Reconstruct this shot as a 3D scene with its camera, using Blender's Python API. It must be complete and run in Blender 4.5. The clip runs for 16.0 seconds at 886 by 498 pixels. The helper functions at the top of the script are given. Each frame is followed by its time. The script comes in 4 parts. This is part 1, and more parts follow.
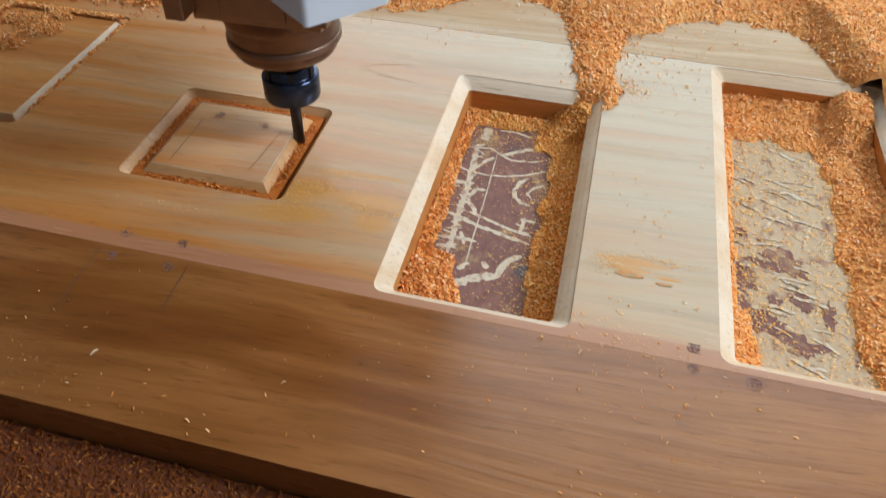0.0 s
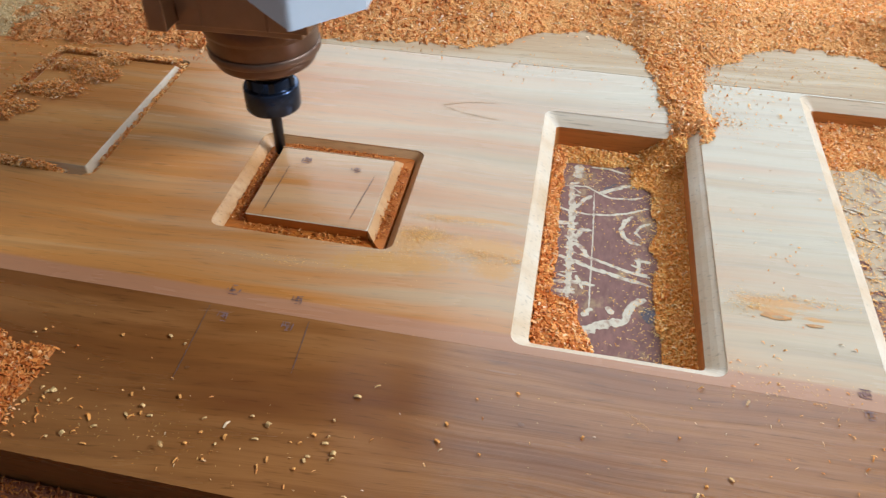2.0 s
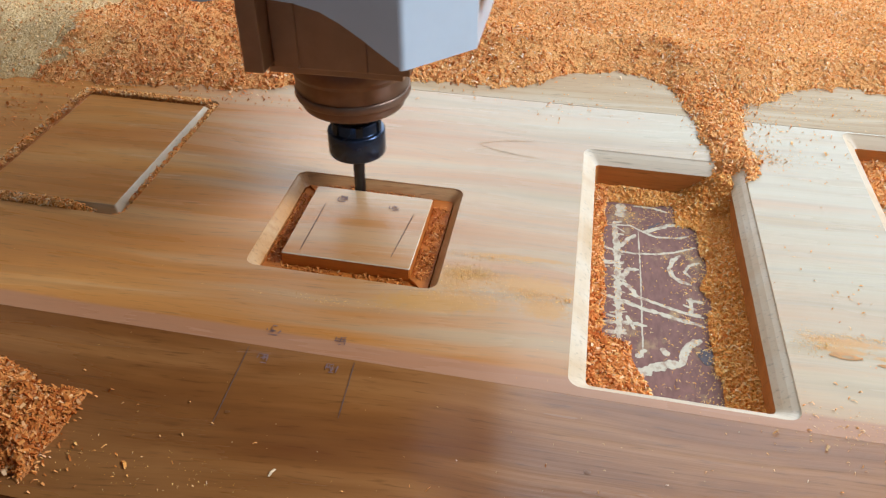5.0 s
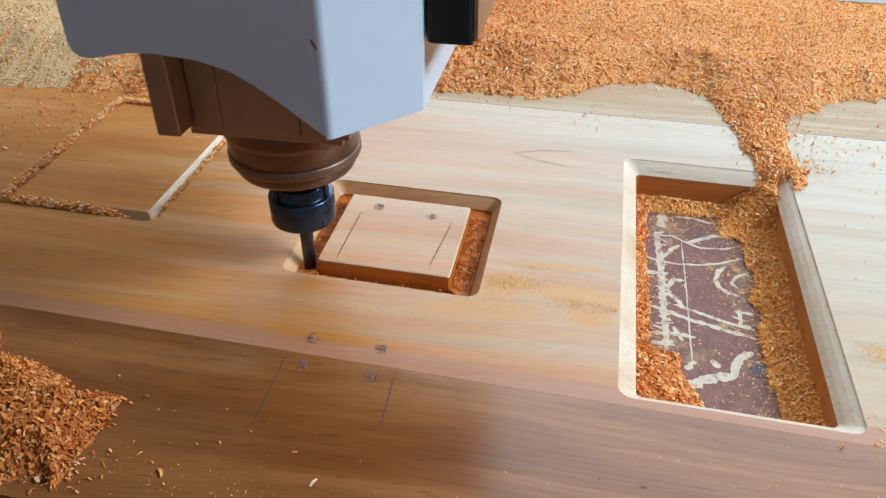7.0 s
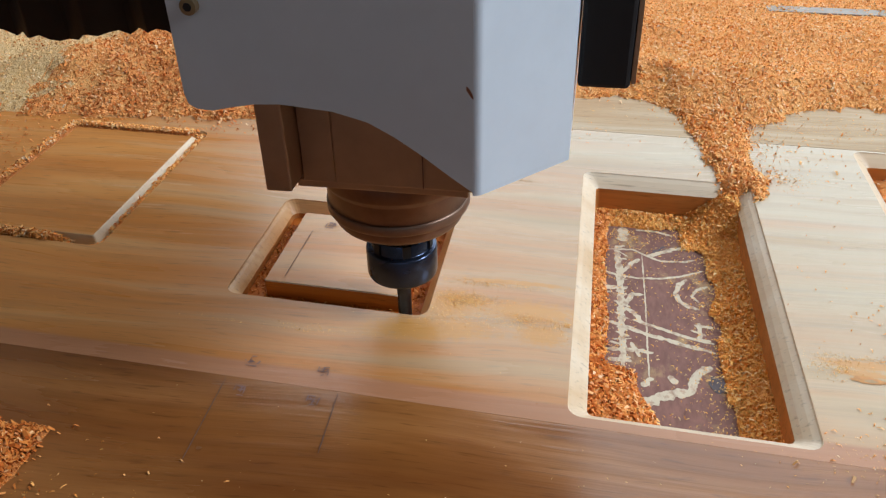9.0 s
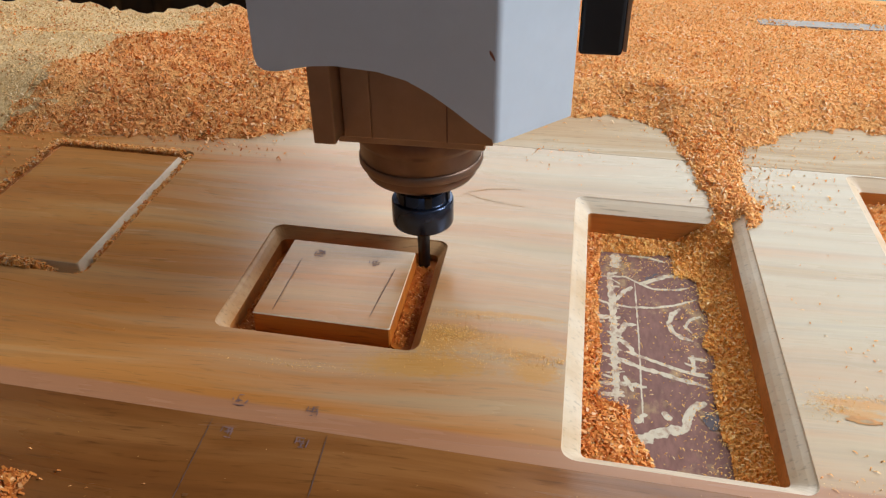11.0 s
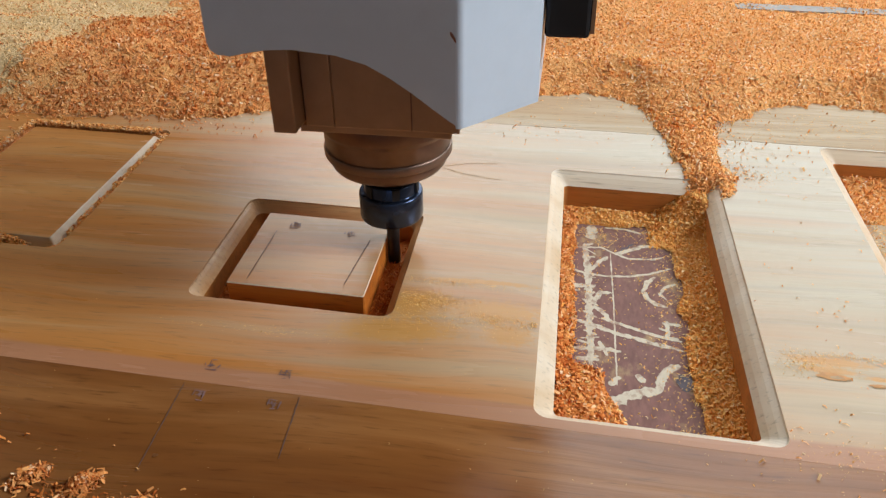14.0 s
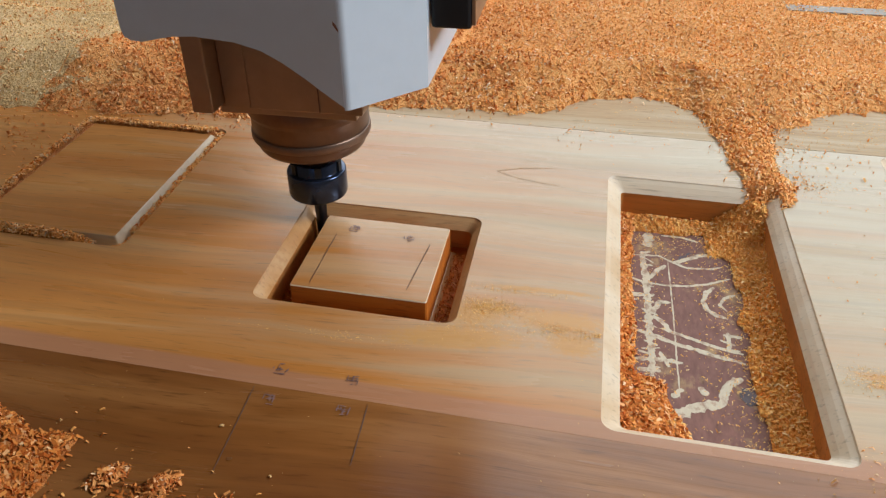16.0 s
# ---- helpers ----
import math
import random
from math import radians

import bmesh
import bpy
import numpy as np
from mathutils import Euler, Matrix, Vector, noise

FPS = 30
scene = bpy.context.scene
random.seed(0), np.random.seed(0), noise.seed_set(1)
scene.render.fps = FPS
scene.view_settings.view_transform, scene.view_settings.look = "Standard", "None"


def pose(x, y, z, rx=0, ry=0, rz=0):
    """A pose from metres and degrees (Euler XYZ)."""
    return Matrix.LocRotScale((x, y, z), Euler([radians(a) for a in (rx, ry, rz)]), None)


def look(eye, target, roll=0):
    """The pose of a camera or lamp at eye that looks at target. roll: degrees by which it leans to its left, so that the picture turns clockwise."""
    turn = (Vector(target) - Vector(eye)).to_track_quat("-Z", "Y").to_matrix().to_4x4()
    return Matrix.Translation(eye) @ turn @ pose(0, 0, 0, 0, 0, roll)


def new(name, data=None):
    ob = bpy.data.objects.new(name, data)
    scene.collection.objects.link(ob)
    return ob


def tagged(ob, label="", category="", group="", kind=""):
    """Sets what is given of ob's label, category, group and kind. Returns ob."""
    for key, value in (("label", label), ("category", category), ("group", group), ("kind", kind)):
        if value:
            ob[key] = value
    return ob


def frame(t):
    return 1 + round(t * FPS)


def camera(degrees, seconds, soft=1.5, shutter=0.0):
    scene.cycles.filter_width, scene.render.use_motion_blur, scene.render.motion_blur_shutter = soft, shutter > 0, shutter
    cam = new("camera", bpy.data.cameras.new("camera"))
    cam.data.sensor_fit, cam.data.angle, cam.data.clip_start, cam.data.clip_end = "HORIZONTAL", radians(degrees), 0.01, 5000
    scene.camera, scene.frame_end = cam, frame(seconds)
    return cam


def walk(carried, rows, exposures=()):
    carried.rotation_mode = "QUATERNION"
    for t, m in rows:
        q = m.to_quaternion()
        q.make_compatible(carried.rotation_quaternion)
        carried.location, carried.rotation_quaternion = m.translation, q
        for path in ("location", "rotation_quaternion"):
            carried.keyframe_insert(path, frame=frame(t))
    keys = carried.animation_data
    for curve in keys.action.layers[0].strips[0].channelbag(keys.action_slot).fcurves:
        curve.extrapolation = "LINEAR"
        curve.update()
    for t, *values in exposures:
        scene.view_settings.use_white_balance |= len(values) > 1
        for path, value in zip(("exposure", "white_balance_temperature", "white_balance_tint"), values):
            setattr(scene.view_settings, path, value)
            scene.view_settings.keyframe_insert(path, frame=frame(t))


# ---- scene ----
cam = camera(57.9, 16.0, 1.25, 0.2)
PATH = [
    (0, (0.14, -0.403, 0.431), (-0.181, 1.028, -0.929), 0.4),
    (0.2, (0.126, -0.387, 0.422), (-0.199, 1.085, -0.893), 0.2),
    (0.5, (0.112, -0.351, 0.384), (-0.2, 1.125, -0.93), 0.3),
    (0.6, (0.089, -0.356, 0.389), (-0.219, 1.116, -0.93), 0.3),
    (0.8, (0.022, -0.388, 0.401), (-0.244, 1.08, -0.931), -0.3),
    (1, (0.018, -0.391, 0.407), (-0.2, 1.082, -0.928), -0.5),
    (1.2, (0.019, -0.401, 0.416), (-0.174, 1.078, -0.917), -0.8),
    (1.5, (0.004, -0.404, 0.418), (-0.163, 1.107, -0.881), -0.4),
    (1.8, (0.011, -0.397, 0.416), (-0.137, 1.108, -0.892), -0.7),
    (2, (0.016, -0.392, 0.417), (-0.247, 1.102, -0.886), 0.2),
    (2.5, (0.006, -0.393, 0.414), (-0.313, 1.091, -0.888), 0.2),
    (3, (0.001, -0.39, 0.399), (-0.309, 1.174, -0.808), 0.3),
    (3.5, (0.002, -0.394, 0.394), (-0.284, 1.167, -0.823), 0.1),
    (4, (-0.015, -0.395, 0.399), (-0.291, 1.16, -0.828), -0.0),
    (4.2, (-0.021, -0.385, 0.401), (-0.292, 1.172, -0.825), 0.1),
    (6.5, (-0.021, -0.388, 0.368), (-0.332, 1.221, -0.779), -0.3),
    (7, (-0.041, -0.384, 0.371), (-0.365, 1.22, -0.778), -0.5),
    (7.2, (-0.039, -0.387, 0.379), (-0.369, 1.218, -0.766), -0.8),
    (7.5, (-0.024, -0.358, 0.375), (-0.357, 1.251, -0.766), -0.8),
    (7.7, (-0.022, -0.337, 0.372), (-0.35, 1.28, -0.758), -1.1),
    (8, (-0.032, -0.318, 0.367), (-0.342, 1.307, -0.757), -0.8),
    (8.2, (-0.017, -0.34, 0.368), (-0.324, 1.28, -0.763), -1.2),
    (8.5, (-0.019, -0.358, 0.371), (-0.318, 1.265, -0.759), -1.0),
    (8.7, (-0.01, -0.367, 0.358), (-0.324, 1.27, -0.747), -1.3),
    (10.8, (-0.021, -0.343, 0.365), (-0.31, 1.298, -0.741), -0.7),
    (11, (-0.016, -0.344, 0.375), (-0.301, 1.294, -0.737), -0.7),
    (11.3, (-0.002, -0.312, 0.374), (-0.276, 1.319, -0.75), -1.1),
    (11.5, (0.012, -0.297, 0.35), (-0.264, 1.368, -0.724), -1.9),
    (11.7, (0.009, -0.298, 0.346), (-0.224, 1.349, -0.764), -0.6),
    (11.8, (0.007, -0.302, 0.348), (-0.223, 1.339, -0.771), -0.4),
    (12, (-0.002, -0.318, 0.343), (-0.247, 1.334, -0.757), -1.1),
    (12.2, (-0.007, -0.331, 0.348), (-0.251, 1.317, -0.758), -1.1),
    (12.5, (-0.028, -0.349, 0.358), (-0.288, 1.295, -0.751), -0.9),
    (13, (-0.022, -0.348, 0.35), (-0.304, 1.301, -0.745), -0.8),
    (13.5, (-0.011, -0.343, 0.361), (-0.289, 1.306, -0.737), -0.9),
    (14, (-0.003, -0.357, 0.353), (-0.261, 1.289, -0.754), -0.7),
    (14.5, (-0.007, -0.368, 0.349), (-0.262, 1.266, -0.775), -0.7),
    (15, (-0.016, -0.372, 0.352), (-0.289, 1.258, -0.774), -0.8),
    (15.5, (-0.03, -0.37, 0.361), (-0.329, 1.252, -0.77), -0.8),
    (16, (-0.033, -0.357, 0.365), (-0.345, 1.266, -0.761), -0.7),
]
# the picture warms and darkens a little when the white cover fills it, and cools when the pale wood does
EXPOSURE = [(0.0, -0.20, 6150, 9), (0.5, 0.03, 5650, 7), (1.0, 0.04, 5650, 7), (1.5, 0.08, 5600, 7), (2.0, 0.0, 5650, 7), (2.5, -0.09, 6100, 10), (3.0, -0.07, 6100, 9), (3.5, -0.06, 6200, 9), (4.0, 0.09, 5500, 6), (6.5, -0.03, 6150, 8), (7.0, 0.08, 5550, 6), (7.5, 0.0, 5950, 7), (8.0, -0.13, 6100, 9), (8.5, -0.12, 6100, 9),
            (11.0, -0.09, 6250, 10), (11.5, -0.06, 6100, 8), (12.0, -0.04, 6350, 9), (12.5, 0.05, 5750, 7), (13.0, 0.12, 5800, 8), (13.5, 0.0, 6150, 9), (14.0, -0.08, 6200, 9), (14.5, -0.08, 6200, 9), (15.0, 0.04, 6000, 8), (15.5, 0.04, 6000, 8), (16.0, -0.20, 6300, 9)]
walk(cam, [(t, look(eye, target, roll)) for t, eye, target, roll in PATH], EXPOSURE)

# ---- world and light ----
world = bpy.data.worlds.new("sky")
scene.world = world
world.use_nodes = True
wn = world.node_tree.nodes
sky = wn.new("ShaderNodeTexSky")
sky.sky_type, sky.sun_disc = "NISHITA", False
sky.sun_elevation, sky.sun_rotation = radians(50), radians(60)
world.node_tree.links.new(sky.outputs[0], wn["Background"].inputs[0])
wn["Background"].inputs[1].default_value = 0.15


def area_light(name, place, aim, wide, high, watts, colour):
    data = bpy.data.lights.new(name, "AREA")
    data.shape, data.size, data.size_y, data.energy, data.color = "RECTANGLE", wide, high, watts, colour
    ob = new(name, data)
    ob.matrix_world = look(place, aim)
    return ob


# daylight entering by the high window beside the machine and by the wide opening behind it
area_light("side_window_daylight", (2.90, 0.12, 2.35), (-0.1, 0.10, 0.0), 1.2, 1.0, 155, (0.86, 0.92, 1.0))
area_light("rear_opening_daylight", (0.35, 3.9, 2.95), (0.3, 0.3, 0.6), 4.9, 4.3, 194, (0.97, 0.985, 0.94))
# weak fill added to lift the cover's front plate, no source known there
area_light("front_fill", (0.6, -3.4, 1.6), (0.0, 0.2, 0.0), 1.8, 1.2, 0.7, (0.94, 0.97, 1.0))

# ---- materials ----


def material(name, rough=0.6, metal=0.0):
    m = bpy.data.materials.new(name)
    m.use_nodes = True
    b = m.node_tree.nodes["Principled BSDF"]
    b.inputs["Roughness"].default_value, b.inputs["Metallic"].default_value = rough, metal
    return m, m.node_tree.nodes, m.node_tree.links, b


def ramp(nodes, links, fac, stops):
    r = nodes.new("ShaderNodeValToRGB")
    while len(r.color_ramp.elements) < len(stops):
        r.color_ramp.elements.new(0.5)
    for e, (p, c) in zip(r.color_ramp.elements, stops):
        e.position, e.color = p, (*c, 1)
    links.new(fac, r.inputs[0])
    return r.outputs[0]


def noise_tex(nodes, links, vec, scale, detail=4.0, rough=0.55, stretch=(1, 1, 1), shift=(0, 0, 0)):
    mp = nodes.new("ShaderNodeMapping")
    mp.inputs["Scale"].default_value, mp.inputs["Location"].default_value = stretch, shift
    links.new(vec, mp.inputs[0])
    n = nodes.new("ShaderNodeTexNoise")
    n.inputs["Scale"].default_value, n.inputs["Detail"].default_value, n.inputs["Roughness"].default_value = scale, detail, rough
    links.new(mp.outputs[0], n.inputs["Vector"])
    return n.outputs["Fac"]


def mix(nodes, links, fac, a, b, how="MIX"):
    n = nodes.new("ShaderNodeMix")
    n.data_type, n.blend_type = "RGBA", how
    for socket, value in ((n.inputs[0], fac), (n.inputs[6], a), (n.inputs[7], b)):
        if isinstance(value, (int, float)):
            socket.default_value = value
        elif isinstance(value, tuple):
            socket.default_value = (*value, 1)
        else:
            links.new(value, socket)
    return n.outputs[2]


def maths(nodes, links, how, a, b=0.0, clamp=False):
    n = nodes.new("ShaderNodeMath")
    n.operation, n.use_clamp = how, clamp
    for socket, value in ((n.inputs[0], a), (n.inputs[1], b)):
        if isinstance(value, (int, float)):
            socket.default_value = value
        else:
            links.new(value, socket)
    return n.outputs[0]


def bump(nodes, links, b, height, strength, distance):
    n = nodes.new("ShaderNodeBump")
    n.inputs["Strength"].default_value, n.inputs["Distance"].default_value = strength, distance
    links.new(height, n.inputs["Height"])
    links.new(n.outputs[0], b.inputs["Normal"])


def wood(name, stops, streak, dust, rough, shift=(0, 0, 0), strip=None, cream=None, stains=(), spec=0.45, lines=0.6, relief=0.3, run=1.0):
    """Planed timber with grain along x: broad bands, fine streaks, pores, and a thin film of sawdust."""
    m, n, l, b = material(name, rough)
    co = n.new("ShaderNodeTexCoord").outputs["Object"]
    warp = noise_tex(n, l, co, 5.0, 2.0, 0.5, (0.5, 1.0, 1.0), shift)
    vm = n.new("ShaderNodeVectorMath")
    vm.operation = "MULTIPLY_ADD"
    cx = n.new("ShaderNodeCombineXYZ")
    l.new(warp, cx.inputs[1])
    l.new(cx.outputs[0], vm.inputs[0])
    vm.inputs[1].default_value = (0, 0.06, 0)
    l.new(co, vm.inputs[2])
    grain = vm.outputs[0]
    broad = noise_tex(n, l, grain, 16.0, 3.0, 0.55, (0.10 * run, 1.0, 1.0), shift)
    fine = noise_tex(n, l, grain, 120.0, 4.0, 0.6, (0.03, 1.0, 1.0), shift)
    blotch = noise_tex(n, l, co, 7.0, 3.0, 0.5, (0.5, 1.0, 1.0), shift)
    medium = noise_tex(n, l, grain, 42.0, 4.0, 0.62, (0.055 * run, 1.0, 1.0), (shift[0] + 1.7, shift[1] + 0.4, 0))
    colour = ramp(n, l, maths(n, l, "ADD", maths(n, l, "MULTIPLY", broad, 0.75), maths(n, l, "MULTIPLY", medium, 0.25)), stops)
    colour = mix(n, l, ramp(n, l, fine, [(0.45, (0, 0, 0)), (0.68, (lines,) * 3)]), colour, streak)
    colour = mix(n, l, ramp(n, l, blotch, [(0.48, (0, 0, 0)), (0.72, (0.45, 0.45, 0.45))]), colour, dust)
    pores = noise_tex(n, l, grain, 420.0, 2.0, 0.5, (0.10, 1.0, 1.0), shift)
    colour = mix(n, l, ramp(n, l, pores, [(0.58, (0, 0, 0)), (0.74, (0.5, 0.5, 0.5))]), colour, tuple(c * 0.55 for c in streak))
    if cream:
        # painted sheen: the board turns creamy towards one end, in streaks along the grain
        se = n.new("ShaderNodeSeparateXYZ")
        l.new(co, se.inputs[0])
        along = maths(n, l, "ADD", maths(n, l, "MULTIPLY", se.outputs[0], 0.9), maths(n, l, "MULTIPLY", maths(n, l, "ADD", broad, medium), 0.60))
        along = maths(n, l, "ADD", along, maths(n, l, "MULTIPLY", se.outputs[1], 0.6))
        sheen = ramp(n, l, along, [(0.36, (0, 0, 0)), (0.90, (0.88, 0.88, 0.88))])
        colour = mix(n, l, sheen, colour, cream)
        # grey-brown streaks that stay visible in the pale wood
        colour = mix(n, l, maths(n, l, "MULTIPLY", sheen, ramp(n, l, medium, [(0.50, (0, 0, 0)), (0.66, (0.6, 0.6, 0.6))])), colour, (0.46, 0.28, 0.12))
        thin = noise_tex(n, l, grain, 75.0, 3.0, 0.6, (0.025, 1.0, 1.0), (8.3, 2.2, 0))
        colour = mix(n, l, maths(n, l, "MULTIPLY", sheen, ramp(n, l, thin, [(0.52, (0, 0, 0)), (0.68, (0.6, 0.6, 0.6))])), colour, (0.38, 0.29, 0.20))
    speck = noise_tex(n, l, co, 330.0, 3.0, 0.65, (0.6, 1.0, 1.0))
    for cu, cv, ru, rv in stains:
        # orange smear of trodden-in sawdust
        away = n.new("ShaderNodeVectorMath")
        away.operation = "MULTIPLY_ADD"
        l.new(grain, away.inputs[0])
        away.inputs[1].default_value = (1 / ru, 1 / rv, 0)
        x, y = cu, cv - 0.04 * cu
        away.inputs[2].default_value = (-x / ru, -(y + 0.03) / rv, 0)
        ln = n.new("ShaderNodeVectorMath")
        ln.operation = "LENGTH"
        l.new(away.outputs[0], ln.inputs[0])
        k = maths(n, l, "SUBTRACT", maths(n, l, "ADD", maths(n, l, "MULTIPLY", medium, 1.1), maths(n, l, "MULTIPLY", speck, 1.3)), maths(n, l, "ADD", ln.outputs["Value"], 0.25))
        colour = mix(n, l, ramp(n, l, k, [(0.0, (0, 0, 0)), (0.5, (0.8, 0.8, 0.8))]), colour, (0.60, 0.285, 0.065))
    if strip:
        sx = n.new("ShaderNodeSeparateXYZ")
        l.new(co, sx.inputs[0])
        v = maths(n, l, "ADD", sx.outputs[1], maths(n, l, "MULTIPLY", sx.outputs[0], 0.04))
        v = maths(n, l, "ADD", v, maths(n, l, "MULTIPLY", maths(n, l, "SUBTRACT", fine, 0.5), 0.004))
        edge = ramp(n, l, maths(n, l, "MULTIPLY_ADD", v, 20.0, True), [(0.0, (0.8, 0.8, 0.8)), (0.52, (0.7, 0.7, 0.7)), (0.575, (0, 0, 0))])
        colour = mix(n, l, edge, colour, strip)
    l.new(colour, b.inputs["Base Color"])
    gl = ramp(n, l, maths(n, l, "ADD", maths(n, l, "MULTIPLY", blotch, 0.6), maths(n, l, "MULTIPLY", medium, 0.4)), [(0.40, (rough - 0.05,) * 3), (0.60, (rough + 0.10,) * 3)])
    l.new(gl, b.inputs["Roughness"])
    b.inputs["Specular IOR Level"].default_value = spec
    bump(n, l, b, fine, relief, 0.0007)
    return m


PALE = wood("pale_planed_timber", [(0.30, (0.47, 0.16, 0.030)), (0.43, (0.56, 0.21, 0.044)), (0.51, (0.61, 0.25, 0.060)), (0.58, (0.66, 0.31, 0.092)), (0.68, (0.56, 0.215, 0.050))],
            (0.44, 0.19, 0.055), (0.52, 0.21, 0.05), 0.25, (0, 0, 0), (0.44, 0.20, 0.11), (0.52, 0.455, 0.315),
            ((-0.035, 0.086, 0.055, 0.017), (-0.095, 0.085, 0.032, 0.024), (-0.105, 0.056, 0.060, 0.014), (-0.025, 0.062, 0.022, 0.018), (0.185, 0.074, 0.035, 0.007), (-0.05, 0.121, 0.05, 0.004), (0.183, 0.064, 0.020, 0.0045), (0.213, 0.060, 0.010, 0.003)), spec=0.31)
BROWN = wood("brown_heartwood", [(0.34, (0.18, 0.056, 0.012)), (0.46, (0.255, 0.090, 0.020)), (0.54, (0.34, 0.134, 0.035)), (0.64, (0.265, 0.098, 0.023))],
             (0.17, 0.058, 0.014), (0.42, 0.19, 0.06), 0.25, (3.1, 0.7, 0), spec=0.5, lines=0.42, run=2.0, relief=0.5)
FARWOOD = wood("far_rail_timber", [(0.38, (0.46, 0.32, 0.18)), (0.5, (0.56, 0.43, 0.27)), (0.62, (0.60, 0.49, 0.34))],
               (0.42, 0.25, 0.12), (0.54, 0.30, 0.13), 0.58, (1.3, 5.2, 0), spec=0.2)
# planed wood, lightened further to carry the glare from the window side
CHAMFER = wood("planed_chamfer_with_glare", [(0.36, (0.64, 0.43, 0.235)), (0.5, (0.74, 0.57, 0.38)), (0.62, (0.79, 0.66, 0.49))], (0.58, 0.42, 0.26), (0.64, 0.44, 0.24), 0.36, (2, 9, 0), lines=0.2, relief=0.05)
SLOPE = wood("orange_planed_slope", [(0.36, (0.50, 0.24, 0.08)), (0.5, (0.60, 0.33, 0.14)), (0.62, (0.66, 0.42, 0.21))], (0.46, 0.20, 0.06), (0.54, 0.22, 0.05), 0.34, (6, 4, 0), relief=0.05)
# light bouncing inside the groove is put into this redder, darker colour
CUT = wood("fresh_cut_timber_bounce_tint", [(0.28, (0.40, 0.095, 0.010)), (0.5, (0.52, 0.145, 0.016)), (0.75, (0.60, 0.20, 0.03))],
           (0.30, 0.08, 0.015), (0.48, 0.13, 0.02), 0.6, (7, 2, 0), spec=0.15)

SAWN = wood("sawn_door_edge", [(0.30, (0.42, 0.145, 0.030)), (0.5, (0.55, 0.22, 0.052)), (0.70, (0.62, 0.30, 0.095))], (0.36, 0.15, 0.045), (0.50, 0.20, 0.05), 0.6, (4, 8, 0), spec=0.2, relief=0.08)


def chip_material(name, dark, mid, light, pale):
    m, n, l, b = material(name, 0.8)
    b.inputs["Specular IOR Level"].default_value = 0.08
    geo = n.new("ShaderNodeNewGeometry")
    co = n.new("ShaderNodeTexCoord").outputs["Object"]
    c = ramp(n, l, geo.outputs["Random Per Island"], [(0.0, dark), (0.40, mid), (0.85, light), (1.0, pale)])
    tint = noise_tex(n, l, co, 9.0, 2.0)
    c = mix(n, l, ramp(n, l, tint, [(0.42, (0, 0, 0)), (0.7, (0.4, 0.4, 0.4))]), c, light)
    l.new(c, b.inputs["Base Color"])
    return m


def dust_material(name, a, bb, c, size):
    m, n, l, b = material(name, 0.85)
    co = n.new("ShaderNodeTexCoord").outputs["Object"]
    f = noise_tex(n, l, co, size, 5.0, 0.7)
    g = noise_tex(n, l, co, 8.0, 3.0)
    col = ramp(n, l, f, [(0.3, a), (0.5, bb), (0.7, c)])
    col = mix(n, l, ramp(n, l, g, [(0.4, (0, 0, 0)), (0.75, (0.5, 0.5, 0.5))]), col, c)
    l.new(col, b.inputs["Base Color"])
    bump(n, l, b, f, 0.9, 0.004)
    return m


CHIP = chip_material("orange_wood_chip", (0.78, 0.24, 0.04), (0.95, 0.42, 0.10), (0.97, 0.58, 0.23), (0.98, 0.80, 0.56))
# dark colour stands in for the shade on the bed before the door
CHIP_SHADED = chip_material("shaded_red_chip", (0.13, 0.026, 0.005), (0.24, 0.062, 0.011), (0.34, 0.11, 0.022), (0.46, 0.21, 0.06))
CHIP_RUST = chip_material("rust_orange_chip", (0.46, 0.105, 0.018), (0.74, 0.245, 0.052), (0.88, 0.40, 0.125), (0.95, 0.64, 0.36))
CHIP_PILE = chip_material("fresh_curled_chip", (0.38, 0.085, 0.013), (0.62, 0.185, 0.032), (0.78, 0.31, 0.075), (0.90, 0.54, 0.25))
CHIP_RED = chip_material("red_orange_chip", (0.34, 0.075, 0.012), (0.54, 0.15, 0.024), (0.70, 0.27, 0.06), (0.82, 0.46, 0.18))
CHIP_TAN = chip_material("tan_wood_chip", (0.68, 0.36, 0.11), (0.86, 0.54, 0.21), (0.91, 0.64, 0.32), (0.95, 0.79, 0.55))
DUST = dust_material("orange_sawdust", (0.72, 0.26, 0.052), (0.89, 0.39, 0.10), (0.95, 0.51, 0.18), 220.0)
YELLOW = chip_material("yellow_sawdust", (0.86, 0.38, 0.06), (0.95, 0.52, 0.12), (0.97, 0.64, 0.22), (0.98, 0.76, 0.40))
GOLD = chip_material("golden_wood_chip", (0.82, 0.26, 0.042), (0.97, 0.44, 0.092), (0.98, 0.58, 0.18), (0.98, 0.76, 0.42))
DUST_GOLD = dust_material("golden_sawdust", (0.74, 0.25, 0.042), (0.92, 0.39, 0.085), (0.96, 0.52, 0.16), 220.0)
DUST_RUST = dust_material("rust_sawdust", (0.38, 0.10, 0.016), (0.58, 0.19, 0.035), (0.70, 0.28, 0.07), 220.0)
# sawdust under those bed chips, darkened for the same shade
DUST_SHADED = dust_material("shaded_red_sawdust", (0.10, 0.022, 0.005), (0.18, 0.042, 0.008), (0.25, 0.07, 0.015), 220.0)
DUST_PALE = dust_material("pale_sawdust", (0.68, 0.41, 0.15), (0.80, 0.53, 0.23), (0.84, 0.60, 0.31), 220.0)


